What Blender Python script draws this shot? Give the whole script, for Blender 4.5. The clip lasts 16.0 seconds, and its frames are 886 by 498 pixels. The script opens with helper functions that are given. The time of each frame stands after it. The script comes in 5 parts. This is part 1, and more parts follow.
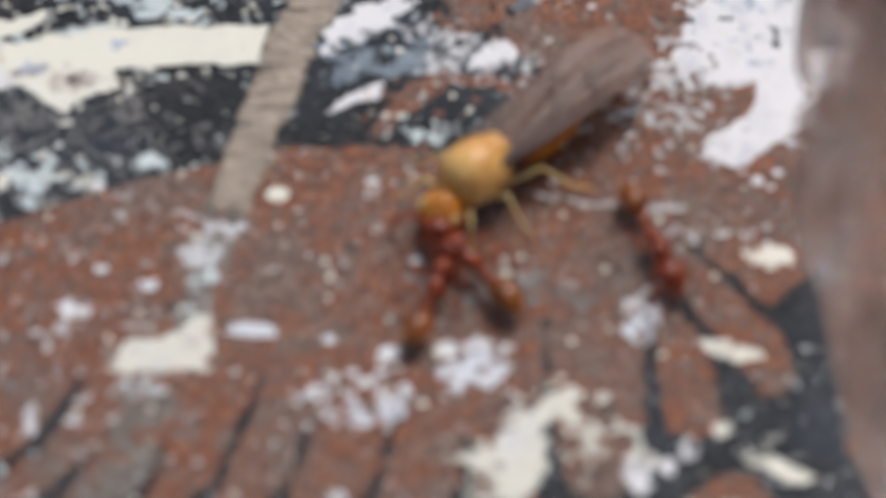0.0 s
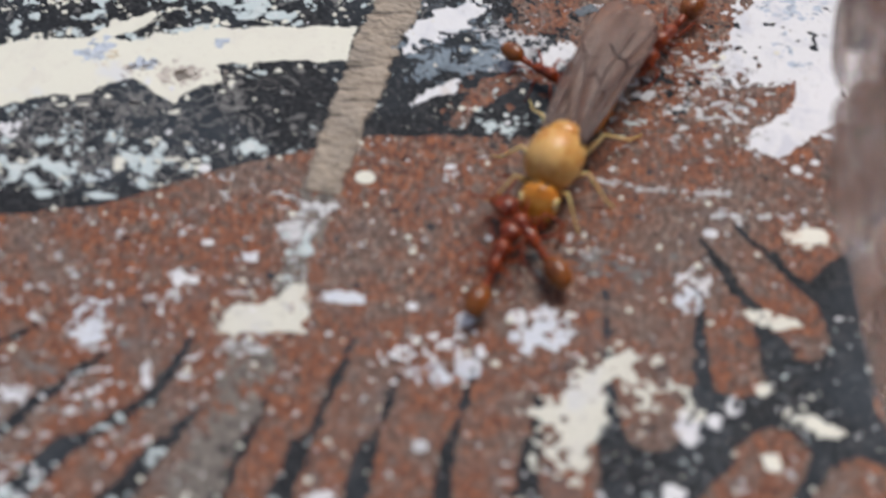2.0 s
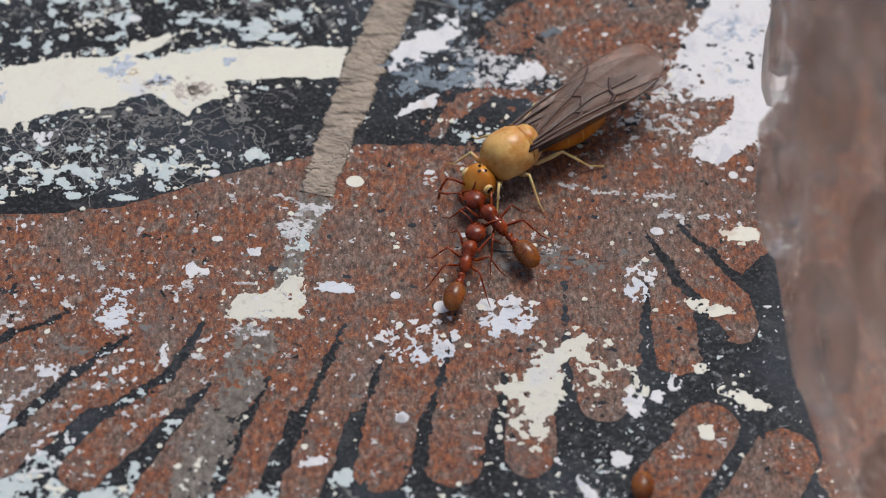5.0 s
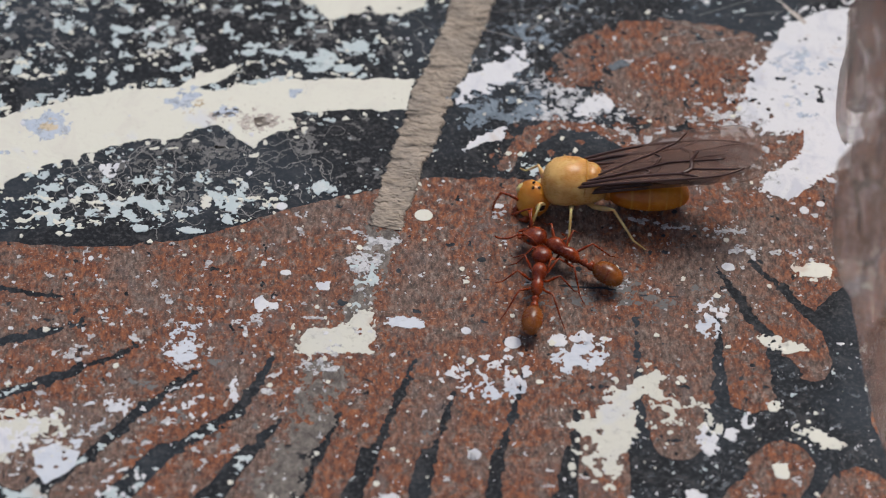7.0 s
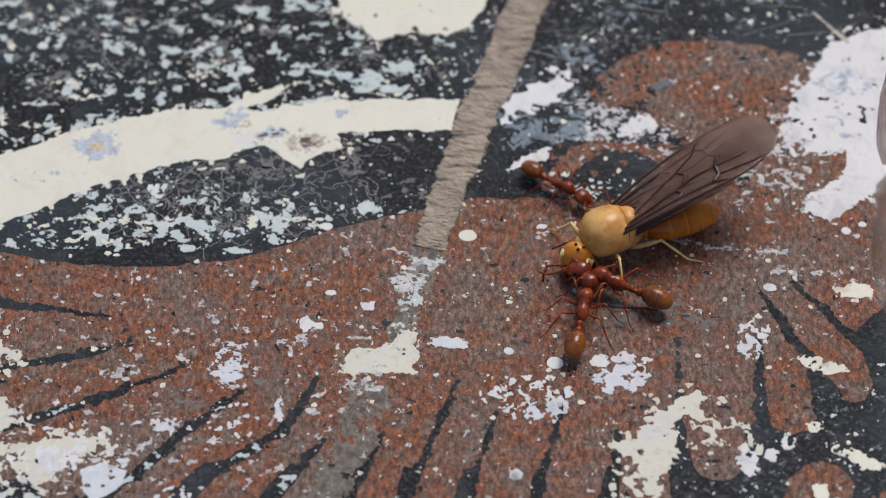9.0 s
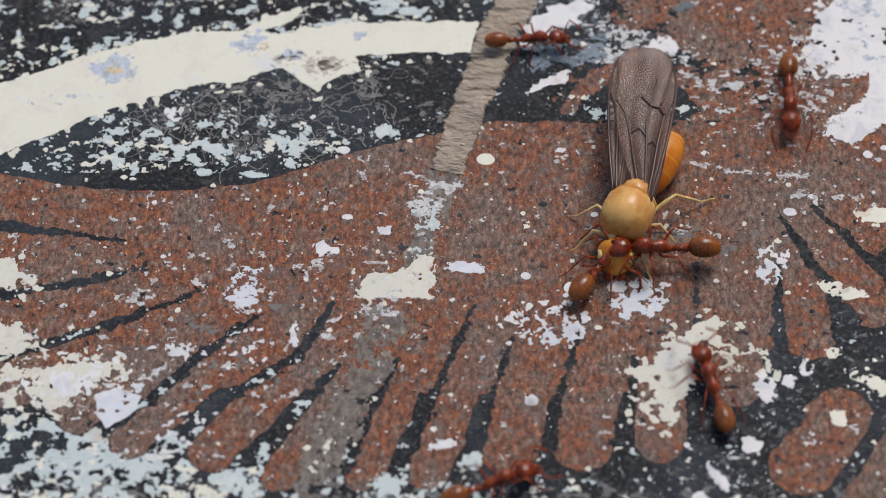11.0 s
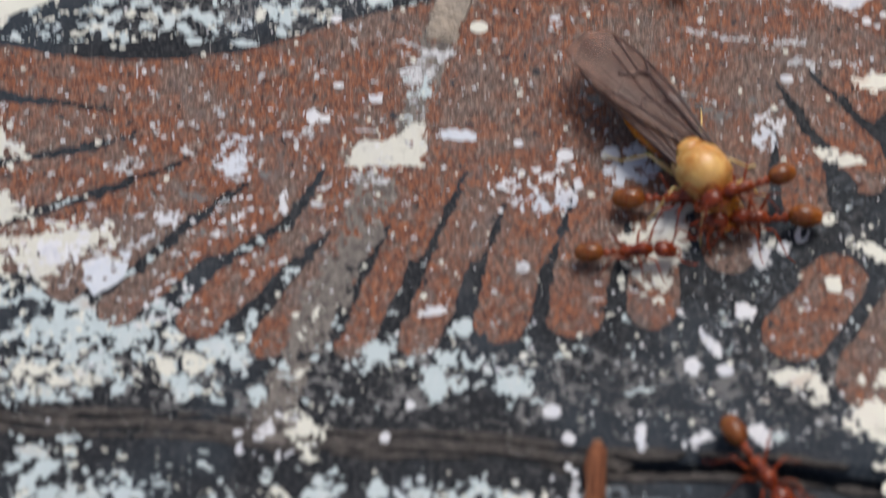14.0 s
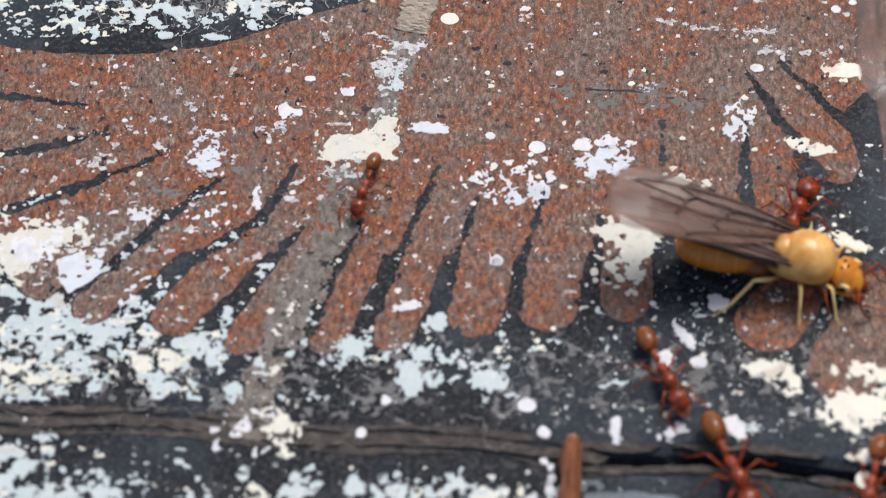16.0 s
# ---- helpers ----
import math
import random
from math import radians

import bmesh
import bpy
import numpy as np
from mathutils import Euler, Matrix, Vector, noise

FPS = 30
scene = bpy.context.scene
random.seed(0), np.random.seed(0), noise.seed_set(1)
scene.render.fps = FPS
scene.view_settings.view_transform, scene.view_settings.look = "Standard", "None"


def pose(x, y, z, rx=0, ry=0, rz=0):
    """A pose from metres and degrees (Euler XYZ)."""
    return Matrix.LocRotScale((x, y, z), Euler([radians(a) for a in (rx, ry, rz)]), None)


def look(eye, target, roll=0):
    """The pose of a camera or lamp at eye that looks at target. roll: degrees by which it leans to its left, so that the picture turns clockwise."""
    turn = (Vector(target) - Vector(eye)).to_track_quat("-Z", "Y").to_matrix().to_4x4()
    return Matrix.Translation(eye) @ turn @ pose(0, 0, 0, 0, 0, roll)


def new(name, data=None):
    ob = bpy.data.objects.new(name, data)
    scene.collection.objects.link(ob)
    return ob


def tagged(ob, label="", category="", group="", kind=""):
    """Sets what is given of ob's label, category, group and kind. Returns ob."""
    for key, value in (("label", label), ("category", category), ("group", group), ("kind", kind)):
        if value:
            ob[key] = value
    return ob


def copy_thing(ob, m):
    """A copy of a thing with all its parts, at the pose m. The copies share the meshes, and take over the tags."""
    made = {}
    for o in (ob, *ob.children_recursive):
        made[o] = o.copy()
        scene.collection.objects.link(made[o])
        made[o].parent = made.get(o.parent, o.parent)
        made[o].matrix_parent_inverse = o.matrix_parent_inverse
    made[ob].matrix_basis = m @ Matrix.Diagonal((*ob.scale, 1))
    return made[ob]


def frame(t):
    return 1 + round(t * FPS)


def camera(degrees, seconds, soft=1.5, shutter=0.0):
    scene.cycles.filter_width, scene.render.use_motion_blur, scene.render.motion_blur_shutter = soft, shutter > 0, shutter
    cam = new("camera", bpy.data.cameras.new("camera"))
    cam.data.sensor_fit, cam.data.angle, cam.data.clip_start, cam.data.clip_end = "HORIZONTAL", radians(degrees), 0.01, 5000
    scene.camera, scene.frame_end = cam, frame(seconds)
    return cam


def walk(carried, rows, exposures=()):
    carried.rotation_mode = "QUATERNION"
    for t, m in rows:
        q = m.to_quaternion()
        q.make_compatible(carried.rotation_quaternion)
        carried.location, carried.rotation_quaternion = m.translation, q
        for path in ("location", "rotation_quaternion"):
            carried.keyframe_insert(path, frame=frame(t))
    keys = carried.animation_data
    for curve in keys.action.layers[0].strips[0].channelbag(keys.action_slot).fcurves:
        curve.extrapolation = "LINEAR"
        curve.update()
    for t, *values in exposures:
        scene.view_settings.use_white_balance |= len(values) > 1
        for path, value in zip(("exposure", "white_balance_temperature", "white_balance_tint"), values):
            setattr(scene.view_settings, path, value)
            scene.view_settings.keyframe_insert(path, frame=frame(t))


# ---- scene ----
MM = 0.001
cam = camera(18.0, 16.0, soft=1.05, shutter=0.5)
PATH = [
    (0, (2.634, -49.042, 60.270), (5.418, -1.439, 0), 1.69),
    (0.5, (0.959, -49.539, 60.480), (3.732, -2.021, 0), 2.22),
    (1, (1.575, -55.295, 67.143), (2.589, -0.175, 0), 0.35),
    (1.5, (1.101, -55.319, 66.982), (2.757, 0.554, 0), 0.90),
    (2, (1.030, -55.459, 66.415), (3.230, -2.257, 0), 1.50),
    (2.5, (1.014, -58.110, 70.807), (4.921, -1.725, 0), 2.63),
    (3, (0.191, -62.432, 76.687), (3.442, -0.519, 0), 2.12),
    (3.5, (1.043, -62.858, 76.468), (3.624, -1.038, 0), 1.64),
    (4, (0.748, -62.602, 76.474), (3.892, -2.126, 0), 2.10),
    (4.2, (1.469, -62.481, 76.471), (3.914, -2.179, 0), 1.55),
    (6.3, (1.136, -61.495, 77.274), (4.041, -2.409, 0), 1.83),
    (6.5, (-0.045, -61.159, 77.198), (3.475, -2.149, 0), 2.41),
    (7, (-0.843, -61.199, 76.608), (1.534, -0.905, 0), 1.73),
    (7.5, (-0.814, -60.488, 77.012), (1.329, -2.076, 0), 1.72),
    (8, (-0.726, -60.350, 77.201), (-0.018, -0.689, 0), 0.57),
    (8.5, (0.748, -61.407, 77.420), (0.597, -1.152, 0), -0.22),
    (9, (-0.001, -60.950, 78.013), (-0.001, 0.003, 0), -0.00),
    (9.5, (-0.115, -61.100, 77.493), (-1.052, 0.443, 0), -0.63),
    (10, (0.663, -60.744, 77.140), (-0.697, -2.530, 0), -0.98),
    (10.2, (1.074, -60.556, 77.257), (-0.710, -3.086, 0), -1.42),
    (12.3, (1.606, -60.162, 77.916), (-0.470, -3.357, 0), -1.59),
    (12.5, (2.028, -60.180, 77.766), (-0.185, -3.401, 0), -1.80),
    (13, (2.222, -60.670, 77.800), (0.300, -3.470, 0), -1.67),
    (13.5, (1.339, -60.508, 77.552), (-1.189, -2.975, 0), -1.88),
    (14, (2.873, -61.307, 75.644), (-0.204, -8.797, 0), -2.80),
    (14.5, (2.540, -59.443, 76.626), (0.730, -12.051, 0), -2.17),
    (15, (2.871, -59.837, 76.602), (1.495, -10.581, 0), -1.93),
    (15.5, (2.146, -59.930, 76.910), (0.579, -9.778, 0), -2.09),
    (16, (2.613, -60.248, 76.777), (0.672, -9.050, 0), -2.40),
]
walk(cam, [(t, look([v * MM for v in eye], [v * MM for v in aim], roll)) for t, eye, aim, roll in PATH],
     [(0, 0.34), (1, 0.46), (1.5, 0.36), (2.6, 0.24), (4.2, 0.22), (7, 0.12), (10, 0.14), (12.5, 0.20), (14, 0.28), (14.5, 0.34), (15, 0.48), (15.4, 0.56), (16, 0.60)])
cam.data.dof.use_dof = True
cam.data.dof.focus_distance = 0.0970
cam.data.dof.aperture_fstop = 66.0

# ---- light: a bright overcast sky ----
world = bpy.data.worlds.new("overcast_sky")
scene.world = world
world.use_nodes = True
wn = world.node_tree.nodes
sky = wn.new("ShaderNodeTexSky")
sky.sky_type, sky.sun_disc = "NISHITA", False
sky.sun_elevation, sky.sun_rotation = radians(58), radians(25)
sky.air_density, sky.dust_density, sky.ozone_density = 1.0, 4.0, 1.0
world.node_tree.links.new(sky.outputs[0], wn["Background"].inputs[0])
wn["Background"].inputs[1].default_value = 0.10
sun = new("sun", bpy.data.lights.new("sun", "SUN"))
sun.data.energy, sun.data.angle, sun.data.color = 1.75, radians(22), (1.0, 0.985, 0.965)
sun.matrix_world = look((0.25, 0.45, 0.9), (0, 0, 0))


# ---- materials ----
def material(name):
    m = bpy.data.materials.new(name)
    m.use_nodes = True
    return m, m.node_tree.nodes, m.node_tree.links, m.node_tree.nodes["Principled BSDF"]


def coords(n, l, sx=1.0, sy=1.0, sz=1.0, turn=0.0, local=False):
    """Coordinates in millimetres, from the world or from the object."""
    src = n.new("ShaderNodeTexCoord").outputs["Object"] if local else n.new("ShaderNodeNewGeometry").outputs["Position"]
    mp = n.new("ShaderNodeMapping")
    mp.inputs["Scale"].default_value = (1000 * sx, 1000 * sy, 1000 * sz)
    mp.inputs["Rotation"].default_value = (0, 0, turn)
    l.new(src, mp.inputs[0])
    return mp.outputs[0]


def noise_tex(n, l, vec, scale, detail=4.0, rough=0.6, warp=0.0):
    t = n.new("ShaderNodeTexNoise")
    t.inputs["Scale"].default_value, t.inputs["Detail"].default_value = scale, detail
    t.inputs["Roughness"].default_value, t.inputs["Distortion"].default_value = rough, warp
    l.new(vec, t.inputs["Vector"])
    return t.outputs["Fac"]


def ramp(n, l, fac, *stops):
    r = n.new("ShaderNodeValToRGB")
    e = r.color_ramp.elements
    while len(e) < len(stops):
        e.new(0.5)
    for k, (p, c) in zip(e, stops):
        k.position, k.color = p, (*c, 1) if len(c) == 3 else c
    l.new(fac, r.inputs[0])
    return r.outputs[0]


def grey(n, l, fac, lo, hi, a=0.0, b=1.0):
    m = n.new("ShaderNodeMapRange")
    for k, v in zip((1, 2, 3, 4), (lo, hi, a, b)):
        m.inputs[k].default_value = v
    l.new(fac, m.inputs[0])
    return m.outputs[0]


def mixed(n, l, fac, a, b):
    m = n.new("ShaderNodeMix")
    m.data_type = "RGBA"
    l.new(fac, m.inputs[0]) if not isinstance(fac, float) else setattr(m.inputs[0], "default_value", fac)
    for v, s in ((a, m.inputs[6]), (b, m.inputs[7])):
        if isinstance(v, tuple):
            s.default_value = (*v, 1)
        else:
            l.new(v, s)
    return m.outputs[2]


def bump(n, l, b, height, strength=0.4, dist=0.05):
    k = n.new("ShaderNodeBump")
    k.inputs["Strength"].default_value, k.inputs["Distance"].default_value = strength, dist * MM
    l.new(height, k.inputs["Height"])
    l.new(k.outputs[0], b.inputs["Normal"])


def rust_paint():
    m, n, l, b = material("rust_brown_paint")
    v, st = coords(n, l), coords(n, l, 1.4, 0.75)
    fine, grit = noise_tex(n, l, st, 4.0, 5, 0.76), noise_tex(n, l, v, 11.0, 3, 0.6)
    mid, big = noise_tex(n, l, v, 1.9, 6, 0.8, 0.7), noise_tex(n, l, v, 0.26, 5, 0.7, 0.5)
    c = ramp(n, l, fine, (0.35, (0.034, 0.014, 0.010)), (0.45, (0.105, 0.036, 0.020)), (0.53, (0.195, 0.062, 0.026)), (0.62, (0.285, 0.100, 0.036)), (0.74, (0.37, 0.195, 0.115)))
    g = ramp(n, l, fine, (0.36, (0.034, 0.025, 0.021)), (0.47, (0.102, 0.072, 0.058)), (0.58, (0.190, 0.142, 0.118)), (0.72, (0.33, 0.27, 0.235)))
    c = mixed(n, l, grey(n, l, mid, 0.500, 0.565, 0, 0.92), c, g)
    c = mixed(n, l, grey(n, l, big, 0.48, 0.59, 0, 0.75), c, g)
    film = noise_tex(n, l, v, 0.55, 5, 0.75, 1.2)
    c = mixed(n, l, grey(n, l, film, 0.54, 0.68, 0, 0.55), c, (0.105, 0.084, 0.082))
    frost = noise_tex(n, l, v, 0.75, 6, 0.82, 0.9)
    c = mixed(n, l, grey(n, l, frost, 0.62, 0.72, 0, 0.4), c, (0.36, 0.30, 0.28))
    c = mixed(n, l, grey(n, l, grit, 0.63, 0.69, 0, 0.65), c, (0.48, 0.395, 0.345))
    c = mixed(n, l, grey(n, l, grit, 0.37, 0.32, 0, 0.7), c, (0.045, 0.028, 0.023))
    l.new(c, b.inputs["Base Color"])
    b.inputs["Roughness"].default_value = 0.6
    b.inputs["Specular IOR Level"].default_value = 0.25
    bump(n, l, b, fine, 0.8, 0.05)
    return m


def dark_paint():
    m, n, l, b = material("worn_black_lacquer")
    v = coords(n, l)
    fine, mid, big = noise_tex(n, l, v, 6.0, 4, 0.65), noise_tex(n, l, v, 1.3, 4, 0.65, 0.6), noise_tex(n, l, v, 0.16, 3, 0.5)
    c = ramp(n, l, fine, (0.34, (0.004, 0.005, 0.007)), (0.52, (0.012, 0.014, 0.018)), (0.68, (0.060, 0.060, 0.062)))
    c = mixed(n, l, grey(n, l, mid, 0.54, 0.72, 0, 0.65), c, (0.066, 0.066, 0.068))
    c = mixed(n, l, grey(n, l, big, 0.46, 0.62, 0, 0.45), c, (0.040, 0.053, 0.068))
    l.new(c, b.inputs["Base Color"])
    b.inputs["Roughness"].default_value = 0.6
    b.inputs["Specular IOR Level"].default_value = 0.11
    bump(n, l, b, fine, 0.5, 0.04)
    return m


def pale_paint(name, base, tint, stain, rough=0.55, worn=0.0):
    m, n, l, b = material(name)
    v = coords(n, l)
    fine, mid, big = noise_tex(n, l, v, 5.0, 4, 0.7), noise_tex(n, l, v, 0.9, 5, 0.7, 0.8), noise_tex(n, l, v, 0.33, 4, 0.6, 0.4)
    c = mixed(n, l, grey(n, l, mid, 0.50, 0.66), base, tint)
    c = mixed(n, l, grey(n, l, fine, 0.58, 0.72, 0, 0.75), c, stain)
    c = mixed(n, l, grey(n, l, big, 0.60, 0.68, 0, 0.5), c, (0.52, 0.55, 0.62) if base[1] > 0.3 else tuple(1.5 * k for k in base))
    c = mixed(n, l, grey(n, l, big, 0.36, 0.29, 0, 0.6), c, (0.46, 0.34, 0.26) if base[1] > 0.3 else tuple(0.6 * k for k in base))
    pock = noise_tex(n, l, v, 2.6, 3, 0.6)
    c = mixed(n, l, grey(n, l, pock, 0.715, 0.735, 0, 0.85), c, (0.10, 0.085, 0.075))
    l.new(c, b.inputs["Base Color"])
    if worn:
        # rubbed so thin that the coat below shows through
        rub = noise_tex(n, l, v, 3.4, 5, 0.8, 0.5)
        l.new(grey(n, l, rub, 0.62 - 0.25 * worn, 0.74 - 0.25 * worn, 1.0 - 0.25 * worn, 1.0 - worn), b.inputs["Alpha"])
    b.inputs["Roughness"].default_value = rough
    bump(n, l, b, mid, 0.35, 0.05)
    return m


def streaked_wood(name, lo, hi, pale, fibres=(0.22, 1.8)):
    """Dirty wood with fibres along x."""
    m, n, l, b = material(name)
    v, w = coords(n, l, *fibres), coords(n, l)
    fibre, fine = noise_tex(n, l, v, 3.2, 5, 0.75, 0.4), noise_tex(n, l, w, 5.0, 4, 0.7)
    c = ramp(n, l, fibre, (0.36, lo), (0.60, hi), (0.74, pale))
    c = mixed(n, l, grey(n, l, fine, 0.52, 0.68, 0, 0.6), c, lo)
    l.new(c, b.inputs["Base Color"])
    b.inputs["Roughness"].default_value = 0.85
    b.inputs["Specular IOR Level"].default_value = 0.2
    bump(n, l, b, fibre, 0.9, 0.09)
    return m


def bare_wood():
    m, n, l, b = material("weathered_grey_wood")
    v = coords(n, l, 0.35, 1.6, 1.0, -0.12)
    w = coords(n, l)
    grain, fine, big = noise_tex(n, l, v, 2.8, 5, 0.7, 0.3), noise_tex(n, l, w, 7, 3, 0.6), noise_tex(n, l, w, 0.5, 3, 0.5)
    c = ramp(n, l, grain, (0.28, (0.135, 0.108, 0.085)), (0.45, (0.29, 0.238, 0.185)), (0.70, (0.43, 0.36, 0.29)))
    c = mixed(n, l, grey(n, l, big, 0.45, 0.65, 0, 0.5), c, (0.20, 0.18, 0.16))
    # dirt in the torn fissures across the strip, with their shade painted in
    fissure = noise_tex(n, l, coords(n, l, 0.30, 2.3, 1.0, -0.1), 1.25, 4, 0.6, 0.5)
    c = mixed(n, l, grey(n, l, fissure, 0.43, 0.37, 0, 0.9), c, (0.050, 0.041, 0.034))
    l.new(c, b.inputs["Base Color"])
    b.inputs["Roughness"].default_value = 0.8
    bump(n, l, b, fissure, 0.8, 0.12)
    return m


def body_shell(name, dark, light, rough=0.3, sub=0.25, scale=1.2):
    """Translucent, glossy insect shell with fine pits."""
    m, n, l, b = material(name)
    v = coords(n, l, local=True)
    mid, fine = noise_tex(n, l, v, scale, 3, 0.6), noise_tex(n, l, v, 14, 3, 0.6)
    l.new(ramp(n, l, mid, (0.36, dark), (0.62, light)), b.inputs["Base Color"])
    l.new(grey(n, l, fine, 0.35, 0.7, rough * 0.7, rough * 1.5), b.inputs["Roughness"])
    b.inputs["Specular IOR Level"].default_value = 0.42
    b.inputs["Subsurface Weight"].default_value = sub
    b.inputs["Subsurface Radius"].default_value = (1.0, 0.45, 0.15)
    b.inputs["Subsurface Scale"].default_value = 0.00025
    bump(n, l, b, fine, 0.3, 0.02)
    return m


def wing_membrane():
    m, n, l, b = material("smoky_wing_membrane")
    v = coords(n, l, 0.6, 1.6, 1.0, local=True)
    mid = noise_tex(n, l, v, 0.9, 4, 0.6)
    l.new(ramp(n, l, mid, (0.35, (0.105, 0.052, 0.040)), (0.65, (0.225, 0.128, 0.094))), b.inputs["Base Color"])
    b.inputs["Roughness"].default_value = 0.40
    b.inputs["Alpha"].default_value = 0.42
    b.inputs["Specular IOR Level"].default_value = 0.32
    return m


def clear_glass():
    """Scuffed, faintly rosy moulded glass."""
    m, n, l, b = material("clear_moulded_glass")
    v = coords(n, l, local=True)
    b.inputs["Base Color"].default_value = (0.66, 0.59, 0.555, 1)
    b.inputs["Transmission Weight"].default_value = 0.965
    b.inputs["Roughness"].default_value = 0.08
    b.inputs["IOR"].default_value = 1.30
    bump(n, l, b, noise_tex(n, l, v, 0.22, 3, 0.5), 0.8, 0.5)
    clear = n.new("ShaderNodeBsdfTransparent")
    clear.inputs[0].default_value = (0.95, 0.925, 0.91, 1)
    mix = n.new("ShaderNodeMixShader")
    mix.inputs[0].default_value = 0.56
    l.new(clear.outputs[0], mix.inputs[1])
    l.new(b.outputs[0], mix.inputs[2])
    l.new(mix.outputs[0], n["Material Output"].inputs["Surface"])
    return m


def plain(name, c, rough=0.5):
    m, n, l, b = material(name)
    v = coords(n, l)
    f = noise_tex(n, l, v, 3.0, 4, 0.6)
    l.new(ramp(n, l, f, (0.3, tuple(k * 0.75 for k in c)), (0.7, tuple(min(1, k * 1.2) for k in c))), b.inputs["Base Color"])
    b.inputs["Roughness"].default_value = rough
    return m


RUST, DARK, WOOD, GLASS, WING = rust_paint(), dark_paint(), bare_wood(), clear_glass(), wing_membrane()
CREAM = pale_paint("cream_paint", (0.60, 0.59, 0.505), (0.57, 0.55, 0.48), (0.50, 0.47, 0.41))
THIN_CREAM = pale_paint("flaking_cream_paint", (0.60, 0.59, 0.51), (0.57, 0.56, 0.51), (0.48, 0.45, 0.40), 0.6, 0.28)
WHITE = pale_paint("chalky_white_paint", (0.625, 0.625, 0.64), (0.51, 0.52, 0.57), (0.46, 0.45, 0.46), 0.6, 0.15)
CHALK = pale_paint("rubbed_white_paint", (0.60, 0.60, 0.61), (0.50, 0.51, 0.54), (0.42, 0.41, 0.40), 0.7, 0.55)
CYAN = pale_paint("pale_blue_paint", (0.445, 0.52, 0.53), (0.53, 0.57, 0.56), (0.36, 0.39, 0.40), 0.55, 0.2)
LILAC = pale_paint("pale_lilac_paint", (0.55, 0.58, 0.63), (0.47, 0.51, 0.58), (0.62, 0.61, 0.61), 0.55, 0.2)
SKY_BLUE = pale_paint("thin_blue_wash", (0.44, 0.50, 0.60), (0.50, 0.54, 0.61), (0.40, 0.45, 0.53), 0.6, 0.5)
SLATE = pale_paint("slate_blue_paint", (0.070, 0.095, 0.122), (0.048, 0.064, 0.082), (0.13, 0.15, 0.17), 0.55, 0.35)
STEEL = pale_paint("rubbed_blue_grey_paint", (0.165, 0.215, 0.265), (0.10, 0.135, 0.17), (0.30, 0.34, 0.37), 0.6, 0.5)
MIST = pale_paint("blue_black_paint_and_sheen", (0.040, 0.056, 0.076), (0.030, 0.041, 0.055), (0.065, 0.082, 0.105), 0.5, 0.5)
OCHRE = pale_paint("pale_ochre_stain", (0.58, 0.47, 0.31), (0.60, 0.52, 0.38), (0.52, 0.40, 0.26), 0.6, 0.5)
BLUSH = pale_paint("brownish_pink_stain", (0.50, 0.44, 0.39), (0.44, 0.38, 0.34), (0.36, 0.29, 0.25), 0.6, 0.5)
DUST = plain("grey_dust", (0.135, 0.132, 0.130), 0.9)


# ---- fields and ragged sheets of paint ----
def hashed(i, j, seed):
    h = (i * 374761393 + j * 668265263 + seed * 974711) & 0x7FFFFFFF
    h = ((h ^ (h >> 13)) * 1274126177) & 0x7FFFFFFF
    return ((h ^ (h >> 16)) & 0xFFFF) / 65535.0


def value_noise(x, y, seed):
    i, j = np.floor(x).astype(np.int64), np.floor(y).astype(np.int64)
    u, v = x - i, y - j
    u, v = u * u * (3 - 2 * u), v * v * (3 - 2 * v)
    a, b, c, d = hashed(i, j, seed), hashed(i + 1, j, seed), hashed(i, j + 1, seed), hashed(i + 1, j + 1, seed)
    return (a + (b - a) * u) * (1 - v) + (c + (d - c) * u) * v


def fbm(x, y, size, octaves=4, seed=0, gain=0.55):
    """Noise about 0, from -1 to 1; size: that of its largest forms in millimetres."""
    s, amp, tot = 0.0, 1.0, 0.0
    for k in range(octaves):
        s = s + amp * (2 * value_noise(x * 2**k / size + 17.3 * k, y * 2**k / size - 9.1 * k, seed + k) - 1)
        tot, amp = tot + amp, amp * gain
    return s / tot


def stroke(x, y, pts, radii):
    """How far inside a tapered line through the points (positive inside, millimetres)."""
    best = np.full(np.shape(x), -1e9)
    for (p, q), (r, s) in zip(zip(pts, pts[1:]), zip(radii, radii[1:])):
        dx, dy = q[0] - p[0], q[1] - p[1]
        t = np.clip(((x - p[0]) * dx + (y - p[1]) * dy) / (dx * dx + dy * dy + 1e-9), 0, 1)
        best = np.maximum(best, r + (s - r) * t - np.hypot(x - p[0] - t * dx, y - p[1] - t * dy))
    return best


def inside(x, y, pts):
    """Signed distance to a closed outline, positive inside."""
    d, odd = np.full(np.shape(x), 1e9), np.zeros(np.shape(x), bool)
    for p, q in zip(pts, pts[1:] + pts[:1]):
        dx, dy = q[0] - p[0], q[1] - p[1]
        t = np.clip(((x - p[0]) * dx + (y - p[1]) * dy) / (dx * dx + dy * dy + 1e-9), 0, 1)
        d = np.minimum(d, np.hypot(x - p[0] - t * dx, y - p[1] - t * dy))
        if abs(dy) > 1e-9:
            odd ^= ((p[1] > y) != (q[1] > y)) & (x < p[0] + (y - p[1]) / dy * dx)
    return np.where(odd, d, -d)


